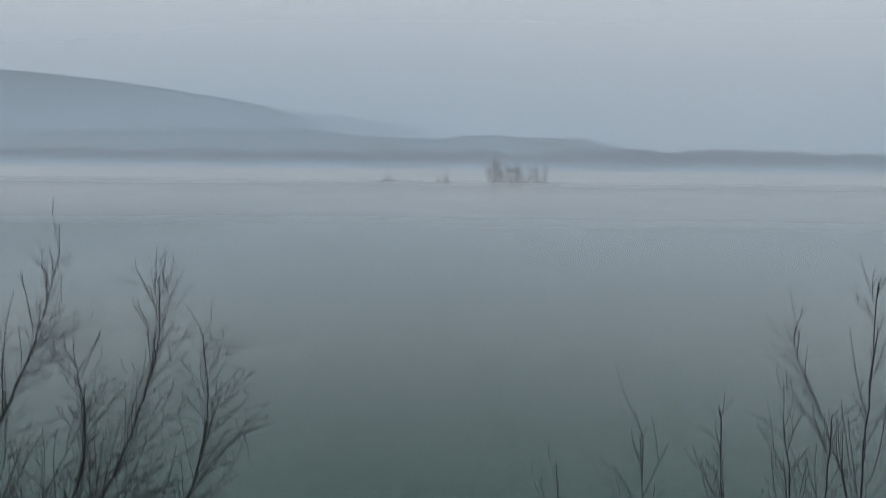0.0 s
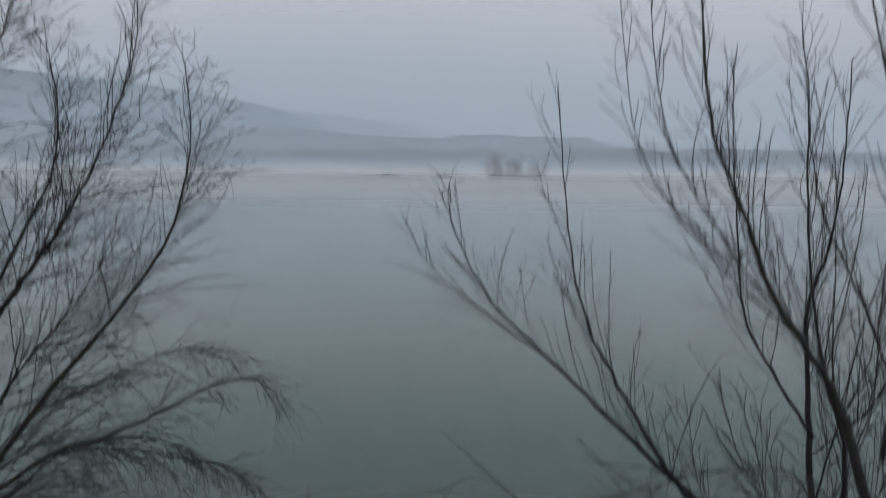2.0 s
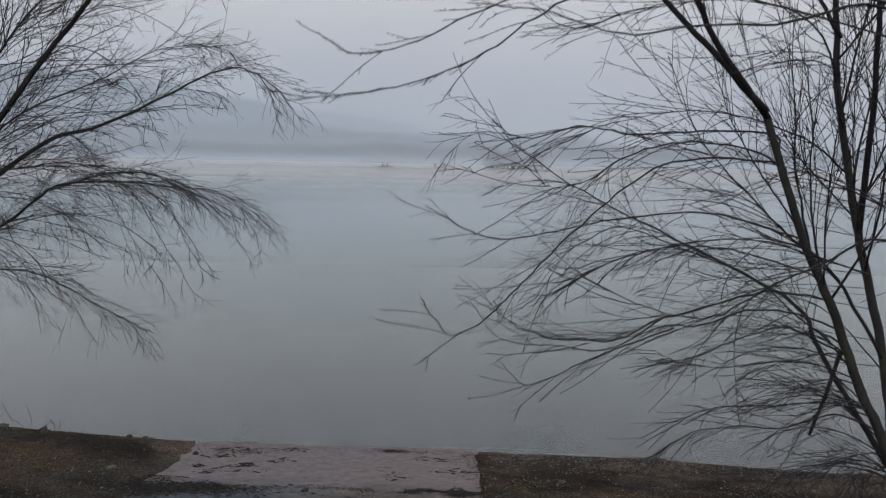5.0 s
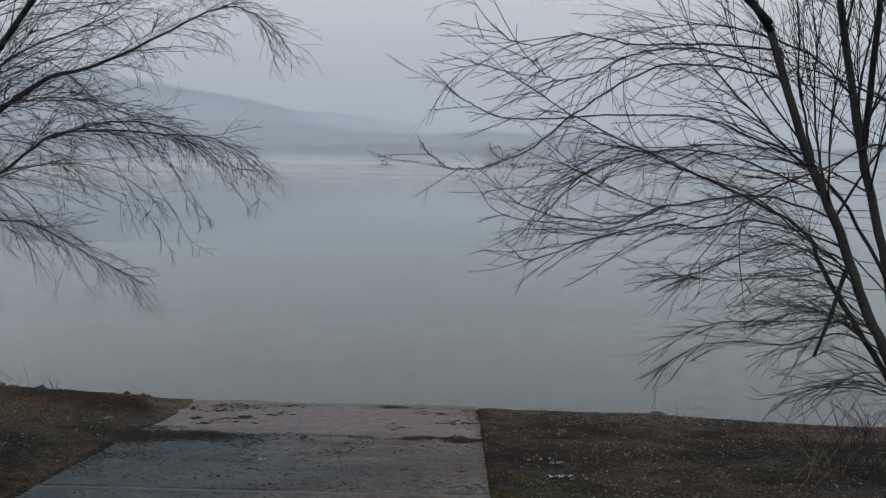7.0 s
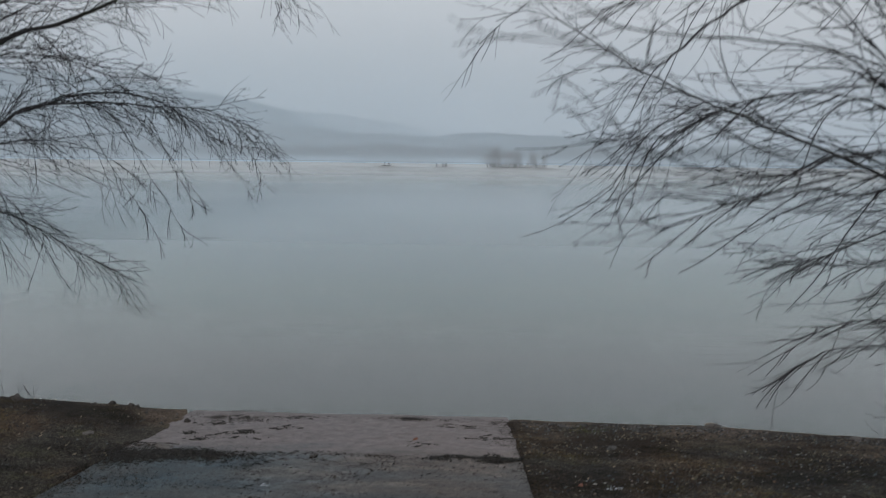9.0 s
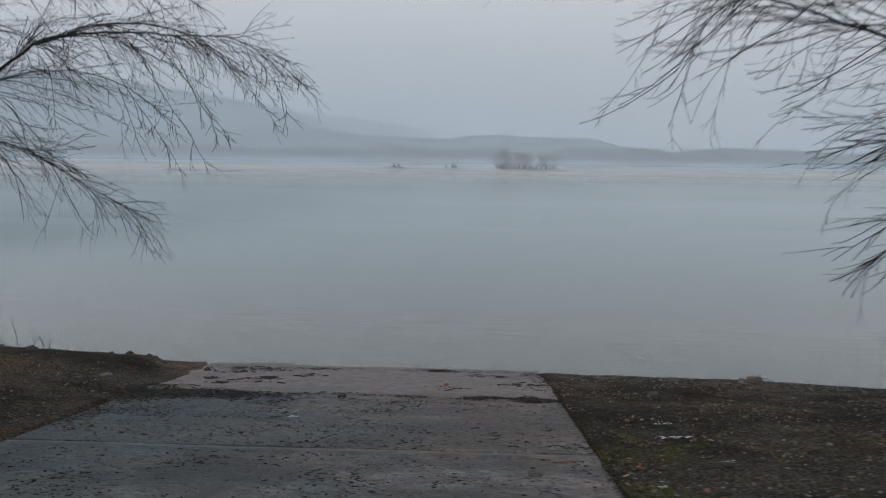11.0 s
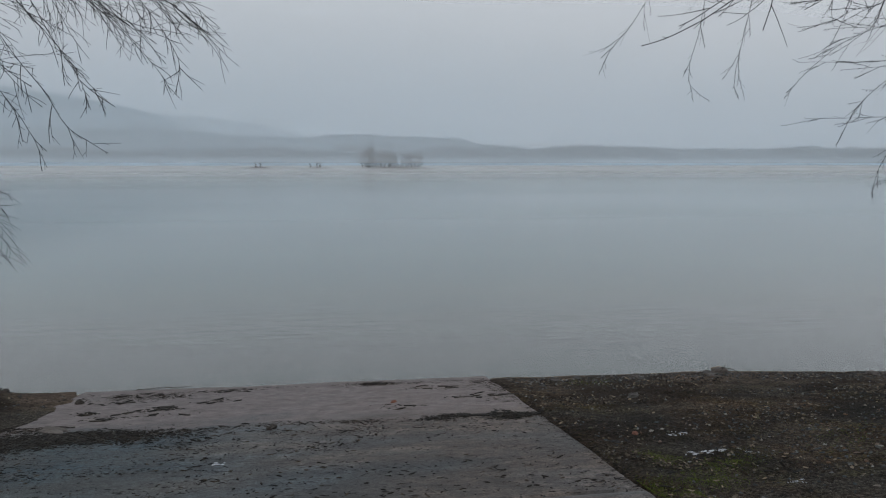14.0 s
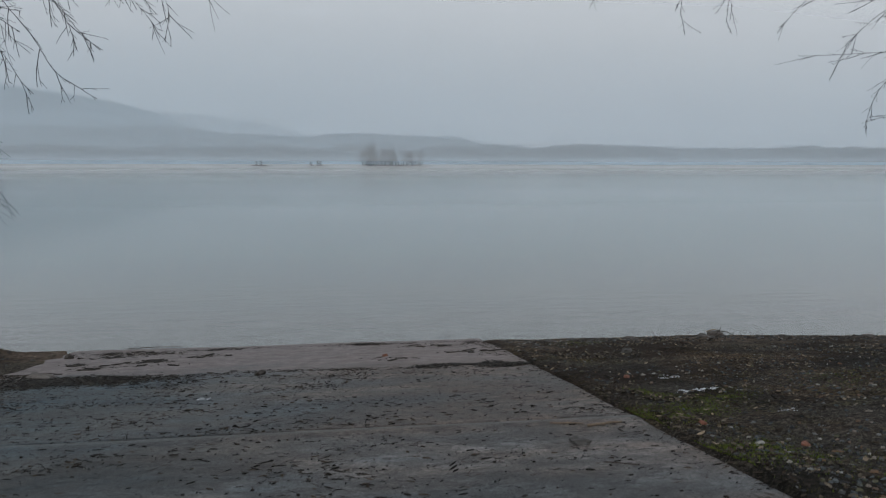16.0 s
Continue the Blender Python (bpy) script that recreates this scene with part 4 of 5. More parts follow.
right_limb(((4.88, -4.15, 2.75), (3.87, -3.50, 2.84), (3.54, -3.46, 2.71), (3.32, -3.45, 2.56), (3.19, -3.45, 2.40), (3.13, -3.46, 2.22)), 0.004, 0.0014, 7, 0.34, (-0.2, 0, -0.3), (0, 0, -0.6), spacing=0.15, twig=0.22, twig_pull=SAG, s0=0.1, buds=0.5)
# crowded branches between the two leaning stems
right_limb(((4.1, -4.55, 3.4), (3.9, -4.9, 4.2), (3.8, -5.2, 4.9), (3.75, -5.3, 5.6)), 0.013, 0.003, 18, 0.75, (-0.4, -0.2, 0.1), (0, 0, 0.1), spacing=0.12, twig=0.35)
right_limb(((3.88, -4.54, 3.9), (3.5, -4.2, 4.6), (3.3, -4.0, 5.2), (3.2, -3.9, 5.9)), 0.013, 0.003, 18, 0.75, (-0.4, -0.2, 0.1), (0, 0, 0.1), spacing=0.12, twig=0.35)
right_limb(((4.7, -4.05, 3.6), (4.3, -4.5, 4.4), (4.1, -4.8, 5.1), (4.0, -5.0, 5.8)), 0.013, 0.003, 18, 0.75, (-0.4, -0.2, 0.1), (0, 0, 0.1), spacing=0.12, twig=0.35)
right_limb(((4.6, -4.0, 4.0), (4.2, -3.6, 4.6), (3.9, -3.4, 5.2), (3.7, -3.3, 5.9)), 0.013, 0.003, 18, 0.75, (-0.4, -0.2, 0.1), (0, 0, 0.1), spacing=0.12, twig=0.35)
# thicket of thin branches round the foot of the stems
for k in range(20):
    z = R.uniform(1.5, 3.0)
    foot = Vector((5.22 - 0.5 * (z - 1.0), -4.62, z))
    reach = R.uniform(0.6, 1.15)
    out = Vector((-reach, R.uniform(-0.6, 0.6), R.uniform(-0.2, 0.45)))
    right_limb((foot, foot + out * 0.35 + Vector((0, 0, 0.12)), foot + out * 0.7 + Vector((0, 0, 0.12)), foot + out), 0.011, 0.0025, 8, 0.5, (-0.4, 0, -0.2), (0, 0, -0.4), twig=0.3, twig_pull=SAG, s0=0.1)
# steep shoots crowding the far side of the crown
for k in range(6):
    foot = Vector((4.68, -4.05, 3.63)).lerp(Vector((4.37, -3.95, 5.22)), R.random()) if k % 2 else Vector((4.16, -4.55, 3.31)).lerp(Vector((3.88, -4.54, 3.9)), R.random())
    lean = Vector((R.uniform(-0.4, 0.5), R.uniform(-0.5, 0.4), 1.1))
    right_limb((foot, foot + lean * 0.7, foot + lean * 1.4 + Vector((0.1, 0, 0)), foot + lean * R.uniform(2.0, 2.6)), 0.018, 0.003, 9, 1.0, UP, RISE)
# curling shoots on the lake side of the middle bough and of the upright stem
for k in range(9):
    foot = Vector((3.4, -3.85, 3.58)).lerp(Vector((2.1, -3.25, 4.25)), (k + R.random()) / 9)
    drop = Vector((R.uniform(-0.5, 0.1), R.uniform(0.15, 0.5), -R.uniform(0.25, 0.6)))
    right_limb((foot, foot + drop * 0.4 + Vector((0, 0.1, 0.1)), foot + drop * 0.8, foot + drop + Vector((-0.15, 0, 0.02))), 0.0045, 0.0014, 9, 0.4, (-0.5, 0, -0.1), (0, 0, -0.4), spacing=0.13, twig=0.22, twig_pull=SAG, s0=0.1, buds=0.5)
for k in range(7):
    foot = Vector((4.92, -4.18, 2.5)).lerp(Vector((4.56, -3.98, 4.2)), (k + R.random()) / 7)
    out = Vector((-R.uniform(1.2, 1.9), R.uniform(0.8, 1.2), R.uniform(-0.45, 0.1)))
    right_limb((foot, foot + out * 0.4 + Vector((0, 0, 0.1)), foot + out * 0.75, foot + out + Vector((-0.12, 0, 0.03))), 0.006, 0.0014, 8, 0.42, (-0.5, 0, -0.1), (0, 0, -0.3), spacing=0.13, twig=0.22, twig_pull=SAG, s0=0.15, buds=0.5)
# broken hanging stub
stub = Tubes()
stub.add(spline(((4.42, -4.3, 2.8), (4.36, -4.4, 2.83), (4.25, -4.45, 2.5), (4.11, -4.48, 2.11)), 4), 0.022, 0.014, 7)
child(stub.make("broken_branch", BARK), right_tree, "broken branch hanging down")

left_tree = tagged(empty("drooping_tree"), "leafless tree with fine drooping twigs on the bank", "tree")
L = random.Random(34)
trunk_part(left_tree, ((-7.0, -1.4, 0.3), (-6.6, -1.6, 1.6), (-6.0, -1.9, 2.8), (-5.4, -2.2, 3.7), (-4.75, -2.5, 4.2)), 0.15, 0.07)
trunk_part(left_tree, ((-6.6, -1.6, 1.6), (-6.1, -2.3, 3.4), (-5.2, -2.9, 5.0), (-4.3, -3.3, 5.9), (-3.58, -3.54, 6.59)), 0.09, 0.045)
OUT, DROOP = (0.6, -0.05, 0.05), (0, 0, -2.0)


def left_limb(pts, r0, r1, n, length, bias=OUT, pull=(0, 0, -0.25), spacing=0.1, twig=0.6, twig_pull=DROOP, s0=0.05, **more):
    upper = twig_pull[2] > -0.05
    tip = (0.8, 0, 0.2) if upper else (2.0, 0, 0.6)
    if upper:
        n, spacing, pull, twig_pull = int(n * 1.5), 0.09, (0, 0, -0.15), (0.4, 0, -0.3)
    return limb_with_twigs(left_tree, L, pts, r0 * 0.8, r1, n, length, bias, pull, spacing, twig, twig_pull, s0, second=0.5, curl=1.3, angle=0.95 if upper else 0.75, spread=1.0 if upper else 0.75, r_twig=0.0027, tip=tip, **more)


left_limb(((-4.75, -2.5, 4.2), (-4.33, -2.59, 4.6), (-3.62, -2.56, 5.52), (-2.87, -2.64, 6.34), (-2.26, -2.63, 7.17), (-2.07, -2.56, 7.73), (-1.98, -2.48, 8.36), (-2.05, -2.39, 9.2)), 0.055, 0.005, 68, 1.9, (0.95, 0, -0.05), (0, 0, 0.1), twig=0.4, twig_pull=(0, 0, 0.1), s0=0.0, end=0.9)
left_limb(((-3.58, -3.54, 6.59), (-3.24, -3.58, 7.0), (-2.91, -3.6, 7.42), (-2.63, -3.5, 7.95), (-2.4, -3.35, 8.61), (-2.25, -3.19, 9.24), (-2.28, -3.03, 9.95)), 0.036, 0.004, 52, 1.7, (0.8, 0, 0.15), (0, 0, 0.35), twig=0.36, twig_pull=(0, 0, 0.4), end=0.9)
left_limb(((-3.9, -3.7, 6.1), (-3.23, -3.75, 7.29), (-2.88, -3.68, 8.02), (-2.86, -3.6, 8.69), (-2.95, -3.57, 9.2)), 0.028, 0.004, 32, 1.4, (0.6, 0, 0.2), (0, 0, 0.4), twig=0.36, twig_pull=(0, 0, 0.4), end=0.9)
left_limb(((-4.3, -3.4, 6.6), (-3.9, -3.6, 8.1), (-3.65, -3.6, 8.71), (-3.43, -3.54, 9.22), (-3.32, -3.5, 9.56), (-3.14, -3.41, 10.25)), 0.026, 0.004, 32, 1.4, (0.6, 0, 0.2), (0, 0, 0.4), twig=0.36, twig_pull=(0, 0, 0.4), end=0.9)
left_limb(((-4.5, -2.6, 4.9), (-4.0, -2.6, 5.7), (-3.5, -2.5, 6.3), (-3.05, -2.4, 7.0)), 0.022, 0.004, 44, 1.7, (0.8, 0, 0), (0, 0, 0.05), twig=0.4, twig_pull=(0, 0, 0))
left_limb(((-5.4, -2.2, 3.7), (-4.58, -2.25, 4.08), (-3.84, -2.27, 4.58), (-3.16, -2.23, 4.8), (-2.47, -2.17, 5.13), (-1.79, -2.12, 5.46), (-1.4, -2.0, 5.42), (-1.1, -1.9, 5.15)), 0.046, 0.004, 42, 1.6, (0.3, 0, -0.1), (0, 0, -0.6), s0=0.1, end=1.0)
left_limb(((-6.0, -1.9, 2.9), (-5.3, -1.2, 3.35), (-4.9, -0.95, 3.7), (-4.5, -0.85, 4.02), (-3.7, -0.95, 4.1), (-2.85, -1.08, 4.05), (-2.2, -1.2, 4.0), (-1.6, -1.3, 3.7)), 0.036, 0.004, 58, 1.65, (0.1, -0.15, -0.35), (0.05, 0, -0.8), twig=0.5, s0=0.1, end=0.8)
left_limb(((-6.3, -1.75, 2.2), (-5.6, -1.2, 2.8), (-4.95, -0.9, 2.85), (-4.41, -0.81, 2.58), (-4.0, -0.7, 2.3), (-3.57, -0.6, 2.05)), 0.018, 0.003, 34, 1.2, (0.3, -0.1, -0.4), (0, 0, -0.6), s0=0.2)
left_limb(((-5.0, -2.4, 4.0), (-4.4, -2.8, 4.1), (-3.7, -3.0, 4.3), (-3.0, -3.0, 4.35), (-2.4, -2.9, 4.15)), 0.02, 0.003, 30, 1.4, OUT, (0, 0, -0.55), s0=0.15)
left_limb(((-4.9, -2.4, 4.1), (-4.3, -2.0, 4.9), (-3.5, -1.8, 5.3), (-2.7, -1.8, 5.7), (-2.0, -1.8, 5.8)), 0.02, 0.003, 30, 1.4, OUT, (0, 0, -0.15), s0=0.1)

# upper boughs at the back of the crown
for k in range(5):
    foot = Vector((-5.2, -2.9, 5.0)).lerp(Vector((-4.3, -3.3, 5.9)), L.random())
    lean = Vector((L.uniform(0.1, 0.55), L.uniform(-0.1, 0.1), 1))
    left_limb((foot, foot + lean * 0.9, foot + lean * 1.8, foot + lean * L.uniform(2.3, 3.1)), 0.022, 0.004, 14, 1.4, (0.8, 0, 0.1), twig=0.38, twig_pull=(0, 0, 0.2), end=0.9)

# drooping boughs that close the lower curtain of twigs
for k in range(6):
    foot = Vector((-5.3, -1.2, 3.35)).lerp(Vector((-4.5, -0.85, 4.02)), L.random()) if k % 2 else Vector((-6.0, -1.9, 2.8)).lerp(Vector((-5.4, -2.2, 3.7)), L.random())
    reach = L.uniform(1.5, 2.6)
    left_limb((foot, foot + Vector((reach * 0.35, 0.05, 0.25)), foot + Vector((reach * 0.7, 0.05, 0.15)), foot + Vector((reach, 0, -0.35))), 0.012, 0.003, 9, 1.1, (0.3, 0, -0.3), (0.1, 0, -0.7), twig=0.5)

# long thin shoots hanging low over the ramp side
left_limb(((-3.62, -0.96, 4.10), (-3.34, -0.98, 3.88), (-2.98, -1.12, 3.35), (-2.70, -1.30, 3.04), (-2.51, -1.36, 2.74), (-2.37, -1.39, 2.61)), 0.0055, 0.0018, 7, 0.4, (0.1, 0, -0.3), (0, 0, -0.4), spacing=0.09, twig=0.2, s0=0.1)
left_limb(((-3.32, -1.01, 4.08), (-3.02, -0.98, 3.84), (-2.65, -1.06, 3.42), (-2.34, -1.24, 3.07), (-2.15, -1.29, 2.89)), 0.0055, 0.0018, 7, 0.4, (0.1, 0, -0.3), (0, 0, -0.4), spacing=0.09, twig=0.2, s0=0.1)
left_limb(((-2.92, -1.07, 4.06), (-2.60, -1.04, 3.95), (-2.20, -1.12, 3.63), (-1.90, -1.18, 3.32), (-1.69, -1.34, 3.07)), 0.0055, 0.0018, 7, 0.4, (0.1, 0, -0.3), (0, 0, -0.4), spacing=0.09, twig=0.2, s0=0.1)
left_limb(((-3.05, -1.05, 4.06), (-2.79, -1.25, 3.80), (-2.52, -1.49, 3.39), (-2.32, -1.55, 3.08), (-2.24, -1.59, 2.86)), 0.0055, 0.0018, 7, 0.4, (0.1, 0, -0.3), (0, 0, -0.4), spacing=0.09, twig=0.2, s0=0.1)
left_limb(((-2.40, -1.16, 4.02), (-2.05, -1.08, 3.90), (-1.80, -1.06, 3.58), (-1.66, -1.11, 3.34), (-1.63, -1.13, 3.16)), 0.0055, 0.0018, 7, 0.4, (0.1, 0, -0.3), (0, 0, -0.4), spacing=0.09, twig=0.2, s0=0.1)
left_limb(((-3.83, -1.00, 4.15), (-3.38, -1.25, 3.50), (-2.98, -1.46, 3.04), (-2.72, -1.54, 2.68), (-2.58, -1.59, 2.38)), 0.0055, 0.0018, 7, 0.4, (0.1, 0, -0.3), (0, 0, -0.4), spacing=0.09, twig=0.2, s0=0.1)


# ---- loose things on the bank ----
def surface_z(x, y):
    if -3.0 < x < 1.33 and y < 1.2:
        return max(ramp_z(y), float(ground_z(x, y)))
    p = Vector((x, y, 0))
    flat = 0.15 + 0.85 * float(smooth01(0.1, 0.9, abs(shore_y(x) - y)))
    return float(ground_z(x, y)) + flat * (0.022 * noise.noise(p * 3.1) + 0.03 * noise.noise(p * 0.9) + 0.014 * noise.noise(p * 8))


def leaf_into(v, f, rng, x, y, z, size):
    """A curled dead leaf of eight faces."""
    a, tilt = rng.uniform(0, 6.28), rng.uniform(-0.45, 0.45)
    c, s = math.cos(a), math.sin(a)
    k = len(v)
    curl = rng.uniform(0.1, 0.5) * size
    for i, (u, w) in enumerate(((-0.5, 0.02), (-0.15, 0.3), (0.2, 0.26), (0.5, 0.02))):
        for side in (-1, 0, 1):
            px, py = u * size, side * w * size
            pz = curl * (side * side * 0.5 + u * u) + tilt * px
            v.append((x + c * px - s * py, y + s * px + c * py, z + 0.004 + abs(pz)))
    for i in range(3):
        for j in range(2):
            q = k + i * 3 + j
            f.append((q, q + 1, q + 4, q + 3))


def lump_into(v, f, rng, x, y, z, sx, sy, sz, turn=None):
    """A rough pebble or chip."""
    a = rng.uniform(0, 6.28) if turn is None else turn
    c, s = math.cos(a), math.sin(a)
    k = len(v)
    for ring, (rad, h) in enumerate(((1.0, -0.2), (0.7, 0.75))):
        for i in range(5):
            t = i * 1.2566 + ring * 0.4
            j = rng.uniform(0.65, 1.25)
            px, py = math.cos(t) * rad * sx * j, math.sin(t) * rad * sy * j
            v.append((x + c * px - s * py, y + s * px + c * py, z + h * sz * rng.uniform(0.7, 1.3)))
    for i in range(5):
        p, q = k + i, k + (i + 1) % 5
        f.append((p, q, q + 5, p + 5))
    f.append(tuple(k + 5 + i for i in range(5)))


def bank_spot(rng, right):
    while True:
        if right:
            x, y = 1.38 + 6.5 * rng.random() ** 1.4, 0.1 - 7.6 * rng.random()
        else:
            x, y = rng.uniform(-8.0, -3.0), rng.uniform(-8.0, 0.5)
        if y < shore_y(x) - 0.06 and rng.random() < 0.06 + 2.0 * max(0, noise.noise(Vector((x * 1.1, y * 1.8, 3))) + 0.5 * noise.noise(Vector((x * 3.3, y * 5, 8))) + 0.03):
            return x, y


def scatter(name, label, category, mat, n, seed, piece, spot):
    rng = random.Random(seed)
    v, f = [], []
    for _ in range(n):
        x, y = spot(rng)
        piece(v, f, rng, x, y, surface_z(x, y))
    return tagged(mesh_object(name, v, f, mat), label, category, kind="stuff")


def small_leaf(v, f, rng, x, y, z):
    leaf_into(v, f, rng, x, y, z, 0.008 + 0.034 * rng.random() ** 3.2)


def pebble(v, f, rng, x, y, z):
    r = 0.003 + 0.016 * rng.random() ** 4.5
    lump_into(v, f, rng, x, y, z, r, r * rng.uniform(0.5, 1), r * rng.uniform(0.3, 0.6))


def chip(v, f, rng, x, y, z):
    """A flat scrap of bark or leaf, or a thin broken twig."""
    r = 0.0016 + 0.012 * rng.random() ** 4
    if rng.random() < 0.08:
        lump_into(v, f, rng, x, y, z + 0.002, rng.uniform(0.012, 0.035), 0.0016, 0.0014, rng.gauss(0, 0.7))
    else:
        lump_into(v, f, rng, x, y, z + 0.0005, r * rng.uniform(0.8, 3.2), r * rng.uniform(0.2, 0.7), r * 0.18, rng.gauss(0, 0.5))


def flake(v, f, rng, x, y, z):
    """A larger curled flake of wet bark or leaf."""
    long = 0.004 + 0.034 * rng.random() ** 4
    lump_into(v, f, rng, x, y, z + 0.008 * rng.random(), long, long * rng.uniform(0.08, 0.45), 0.002 + 0.05 * long, rng.gauss(0, 0.9))


def right_side(r):
    return bank_spot(r, True)


def left_side(r):
    return bank_spot(r, False)


def stony_side(r):
    """The stony part of the bank, further from the water."""
    while True:
        x, y = 1.5 + 5.5 * r.random() ** 1.3, -1.2 - 6.0 * r.random()
        if r.random() < 0.25 + noise.noise(Vector((x * 0.8, y * 0.9, 14))) + 0.12 * (x - 2) - 0.12 * (y + 3):
            return x, y


def shore_edge(r):
    x = r.uniform(1.5, 7.0)
    return x, float(shore_y(x)) - 0.08 - abs(r.gauss(0, 0.35))


scatter("leaf_litter", "brown and grey dead leaves littering the bank", "leaf litter", LITTER, 15500, 41, small_leaf, right_side)
scatter("leaf_litter", "brown and grey dead leaves littering the bank", "leaf litter", LITTER, 6500, 42, small_leaf, left_side)
scatter("gravel", "grey pebbles pressed into the dark soil", "gravel", STONE, 10000, 43, pebble, right_side)
scatter("gravel", "grey pebbles pressed into the dark soil", "gravel", STONE, 4500, 44, pebble, left_side)
scatter("gravel", "blue-grey pebbles lying thick on the stony bank", "gravel", STONE, 10000, 46, pebble, stony_side)
scatter("leaf_litter", "black wet leaves matted among the pebbles", "leaf litter", WET_LEAF, 5000, 47, flake, right_side)
scatter("gravel", "small washed stones along the waterline", "gravel", STONE, 4500, 45, pebble, shore_edge)
scatter("gravel", "larger washed stones in a band above the waterline", "gravel", STONE, 900, 48,
        lambda v, f, r, x, y, z: lump_into(v, f, r, x, y, z, 0.012 + 0.03 * r.random() ** 3, 0.008 + 0.012 * r.random(), 0.008), shore_edge)
scatter("gravel", "flat mixed stones, blue-grey and russet, among the litter", "gravel", MIXED_STONE, 2600, 49,
        lambda v, f, r, x, y, z: lump_into(v, f, r, x, y, z + 0.001, 0.009 + 0.022 * r.random() ** 2.5, 0.006 + 0.012 * r.random() ** 2, 0.006 + 0.005 * r.random()), stony_side)


def wrack_line(r):
    while True:
        x = r.uniform(-2.8, 1.34)
        if r.random() < (1.0 if x > 0.4 or x < -1.9 else 0.22 + 0.5 * max(0, noise.noise(Vector((x * 2, 0, 1))))):
            return x, -2.0 - 0.08 * math.sin(x * 2.1) + r.gauss(0, 0.045 + 0.07 * (x < -1.8))


def right_wrack(r):
    x = min(1.36, r.choice((r.gauss(0.5, 0.07), r.gauss(0.78, 0.05), r.gauss(1.02, 0.1), r.gauss(1.24, 0.06), r.gauss(0.9, 0.3))))
    return x, -2.0 + 0.14 * noise.noise(Vector((x * 2.1, 5, 2))) + r.gauss(0, max(0.014, 0.045 + 0.11 * noise.noise(Vector((x * 4.3, 2, 8)))))


def water_wrack(r):
    x = r.choice((r.gauss(0.0, 0.18), r.uniform(-2.9, 1.3), r.gauss(-2.1, 0.3)))
    return min(max(x, -2.95), 1.3), 0.02 + r.gauss(0, 0.06) - (0.5 * r.random() if x < -1.5 else 0.1 * r.random())


def all_ramp(r):
    while True:
        x, y = r.uniform(-2.95, 1.3), r.uniform(-6.6, -1.9)
        if r.random() < 0.16 + 1.4 * max(0, noise.noise(Vector((x * 1.7, y * 2.4, 9))) - 0.05) + (0.4 if x < -1.2 and y > -3.2 else 0):
            return x, y


def left_heap(r):
    x = r.gauss(-2.45, 0.42)
    thick = 0.1 + 0.12 * noise.noise(Vector((x * 2.3, 1, 6)))
    return x, -2.03 + 0.05 * math.sin(x * 5) + r.gauss(0, max(thick, 0.03)) - 0.3 * r.random() ** 3


def left_spill(r):
    y = -1.6 - 5.4 * r.random() ** 1.6
    return -3.08 + abs(r.gauss(0, 0.2)) * (1.3 if y > -2.6 else 0.6 + 0.4 * math.sin(y * 3.1)), y


def right_spill(r):
    y = -0.1 - 6.0 * r.random() ** 1.5
    return 1.39 - abs(r.gauss(0, 0.16 if y > -1.5 else 0.05)), y


SILT_SPOTS = [(random.Random(k).uniform(-2.75, -1.3), random.Random(k + 50).uniform(-1.45, -0.05), random.Random(k + 90).uniform(0.05, 0.22)) for k in range(11)]
SILT_SPOTS += [(0.55, -0.45, 0.15), (0.85, -0.55, 0.1), (1.0, -1.1, 0.15), (0.2, -1.45, 0.12)]


def left_patches(r):
    cx, cy, w = r.choice(SILT_SPOTS)
    return min(cx + r.gauss(0, w), 1.3), cy + r.gauss(0, 0.02 + 0.15 * w) + 0.15 * (r.random() - 0.5)


scatter("wrack", "line of wet bark and twig scraps across the ramp", "debris", BITS, 4500, 51, chip, wrack_line)
scatter("wrack", "dark scraps washed up at the water's edge", "debris", BITS, 3500, 52, chip, water_wrack)
scatter("wrack", "dark wet scraps strewn over the concrete", "debris", BITS, 12500, 53, chip, all_ramp)
scatter("wrack", "heap of wet leaves and bark on the ramp edge", "debris", WET_LEAF, 7500, 54, flake, left_heap)
scatter("wrack", "larger curled bark flakes strewn over the concrete", "debris", BITS, 900, 66,
        lambda v, f, r, x, y, z: lump_into(v, f, r, x, y, z + 0.002, 0.008 + 0.02 * r.random() ** 2, 0.004 + 0.006 * r.random(), 0.004, r.gauss(0, 0.5)), all_ramp)
scatter("wrack", "soil and wet scraps spilled over the ramp edge", "debris", BITS, 6500, 57, chip, left_spill)
scatter("wrack", "low ridge of wet bark flakes across the ramp", "debris", WET_LEAF, 3000, 60, flake, right_wrack)
scatter("wrack", "crumbs of soil spilled over the ramp edge", "debris", BITS, 3200, 58, chip, right_spill)
scatter("wrack", "flakes of bark heaped at the water's edge", "debris", WET_LEAF, 190, 59, flake,
        lambda r: (r.gauss(0.02, 0.09), r.gauss(-0.02, 0.045)))
scatter("leaf_litter", "dead leaves and bark scraps washed along the shore", "leaf litter", LITTER, 2600, 65, flake, shore_edge)
scatter("leaf_litter", "black wet leaves matted on the bank", "leaf litter", WET_LEAF, 6000, 64, flake, left_side)
scatter("wrack", "dark bark flakes lying on the pale silt", "debris", WET_LEAF, 500, 63, flake, left_patches)
scatter("wrack", "patches of wet bark flakes on the ramp", "debris", BITS, 420, 55, chip, left_patches)
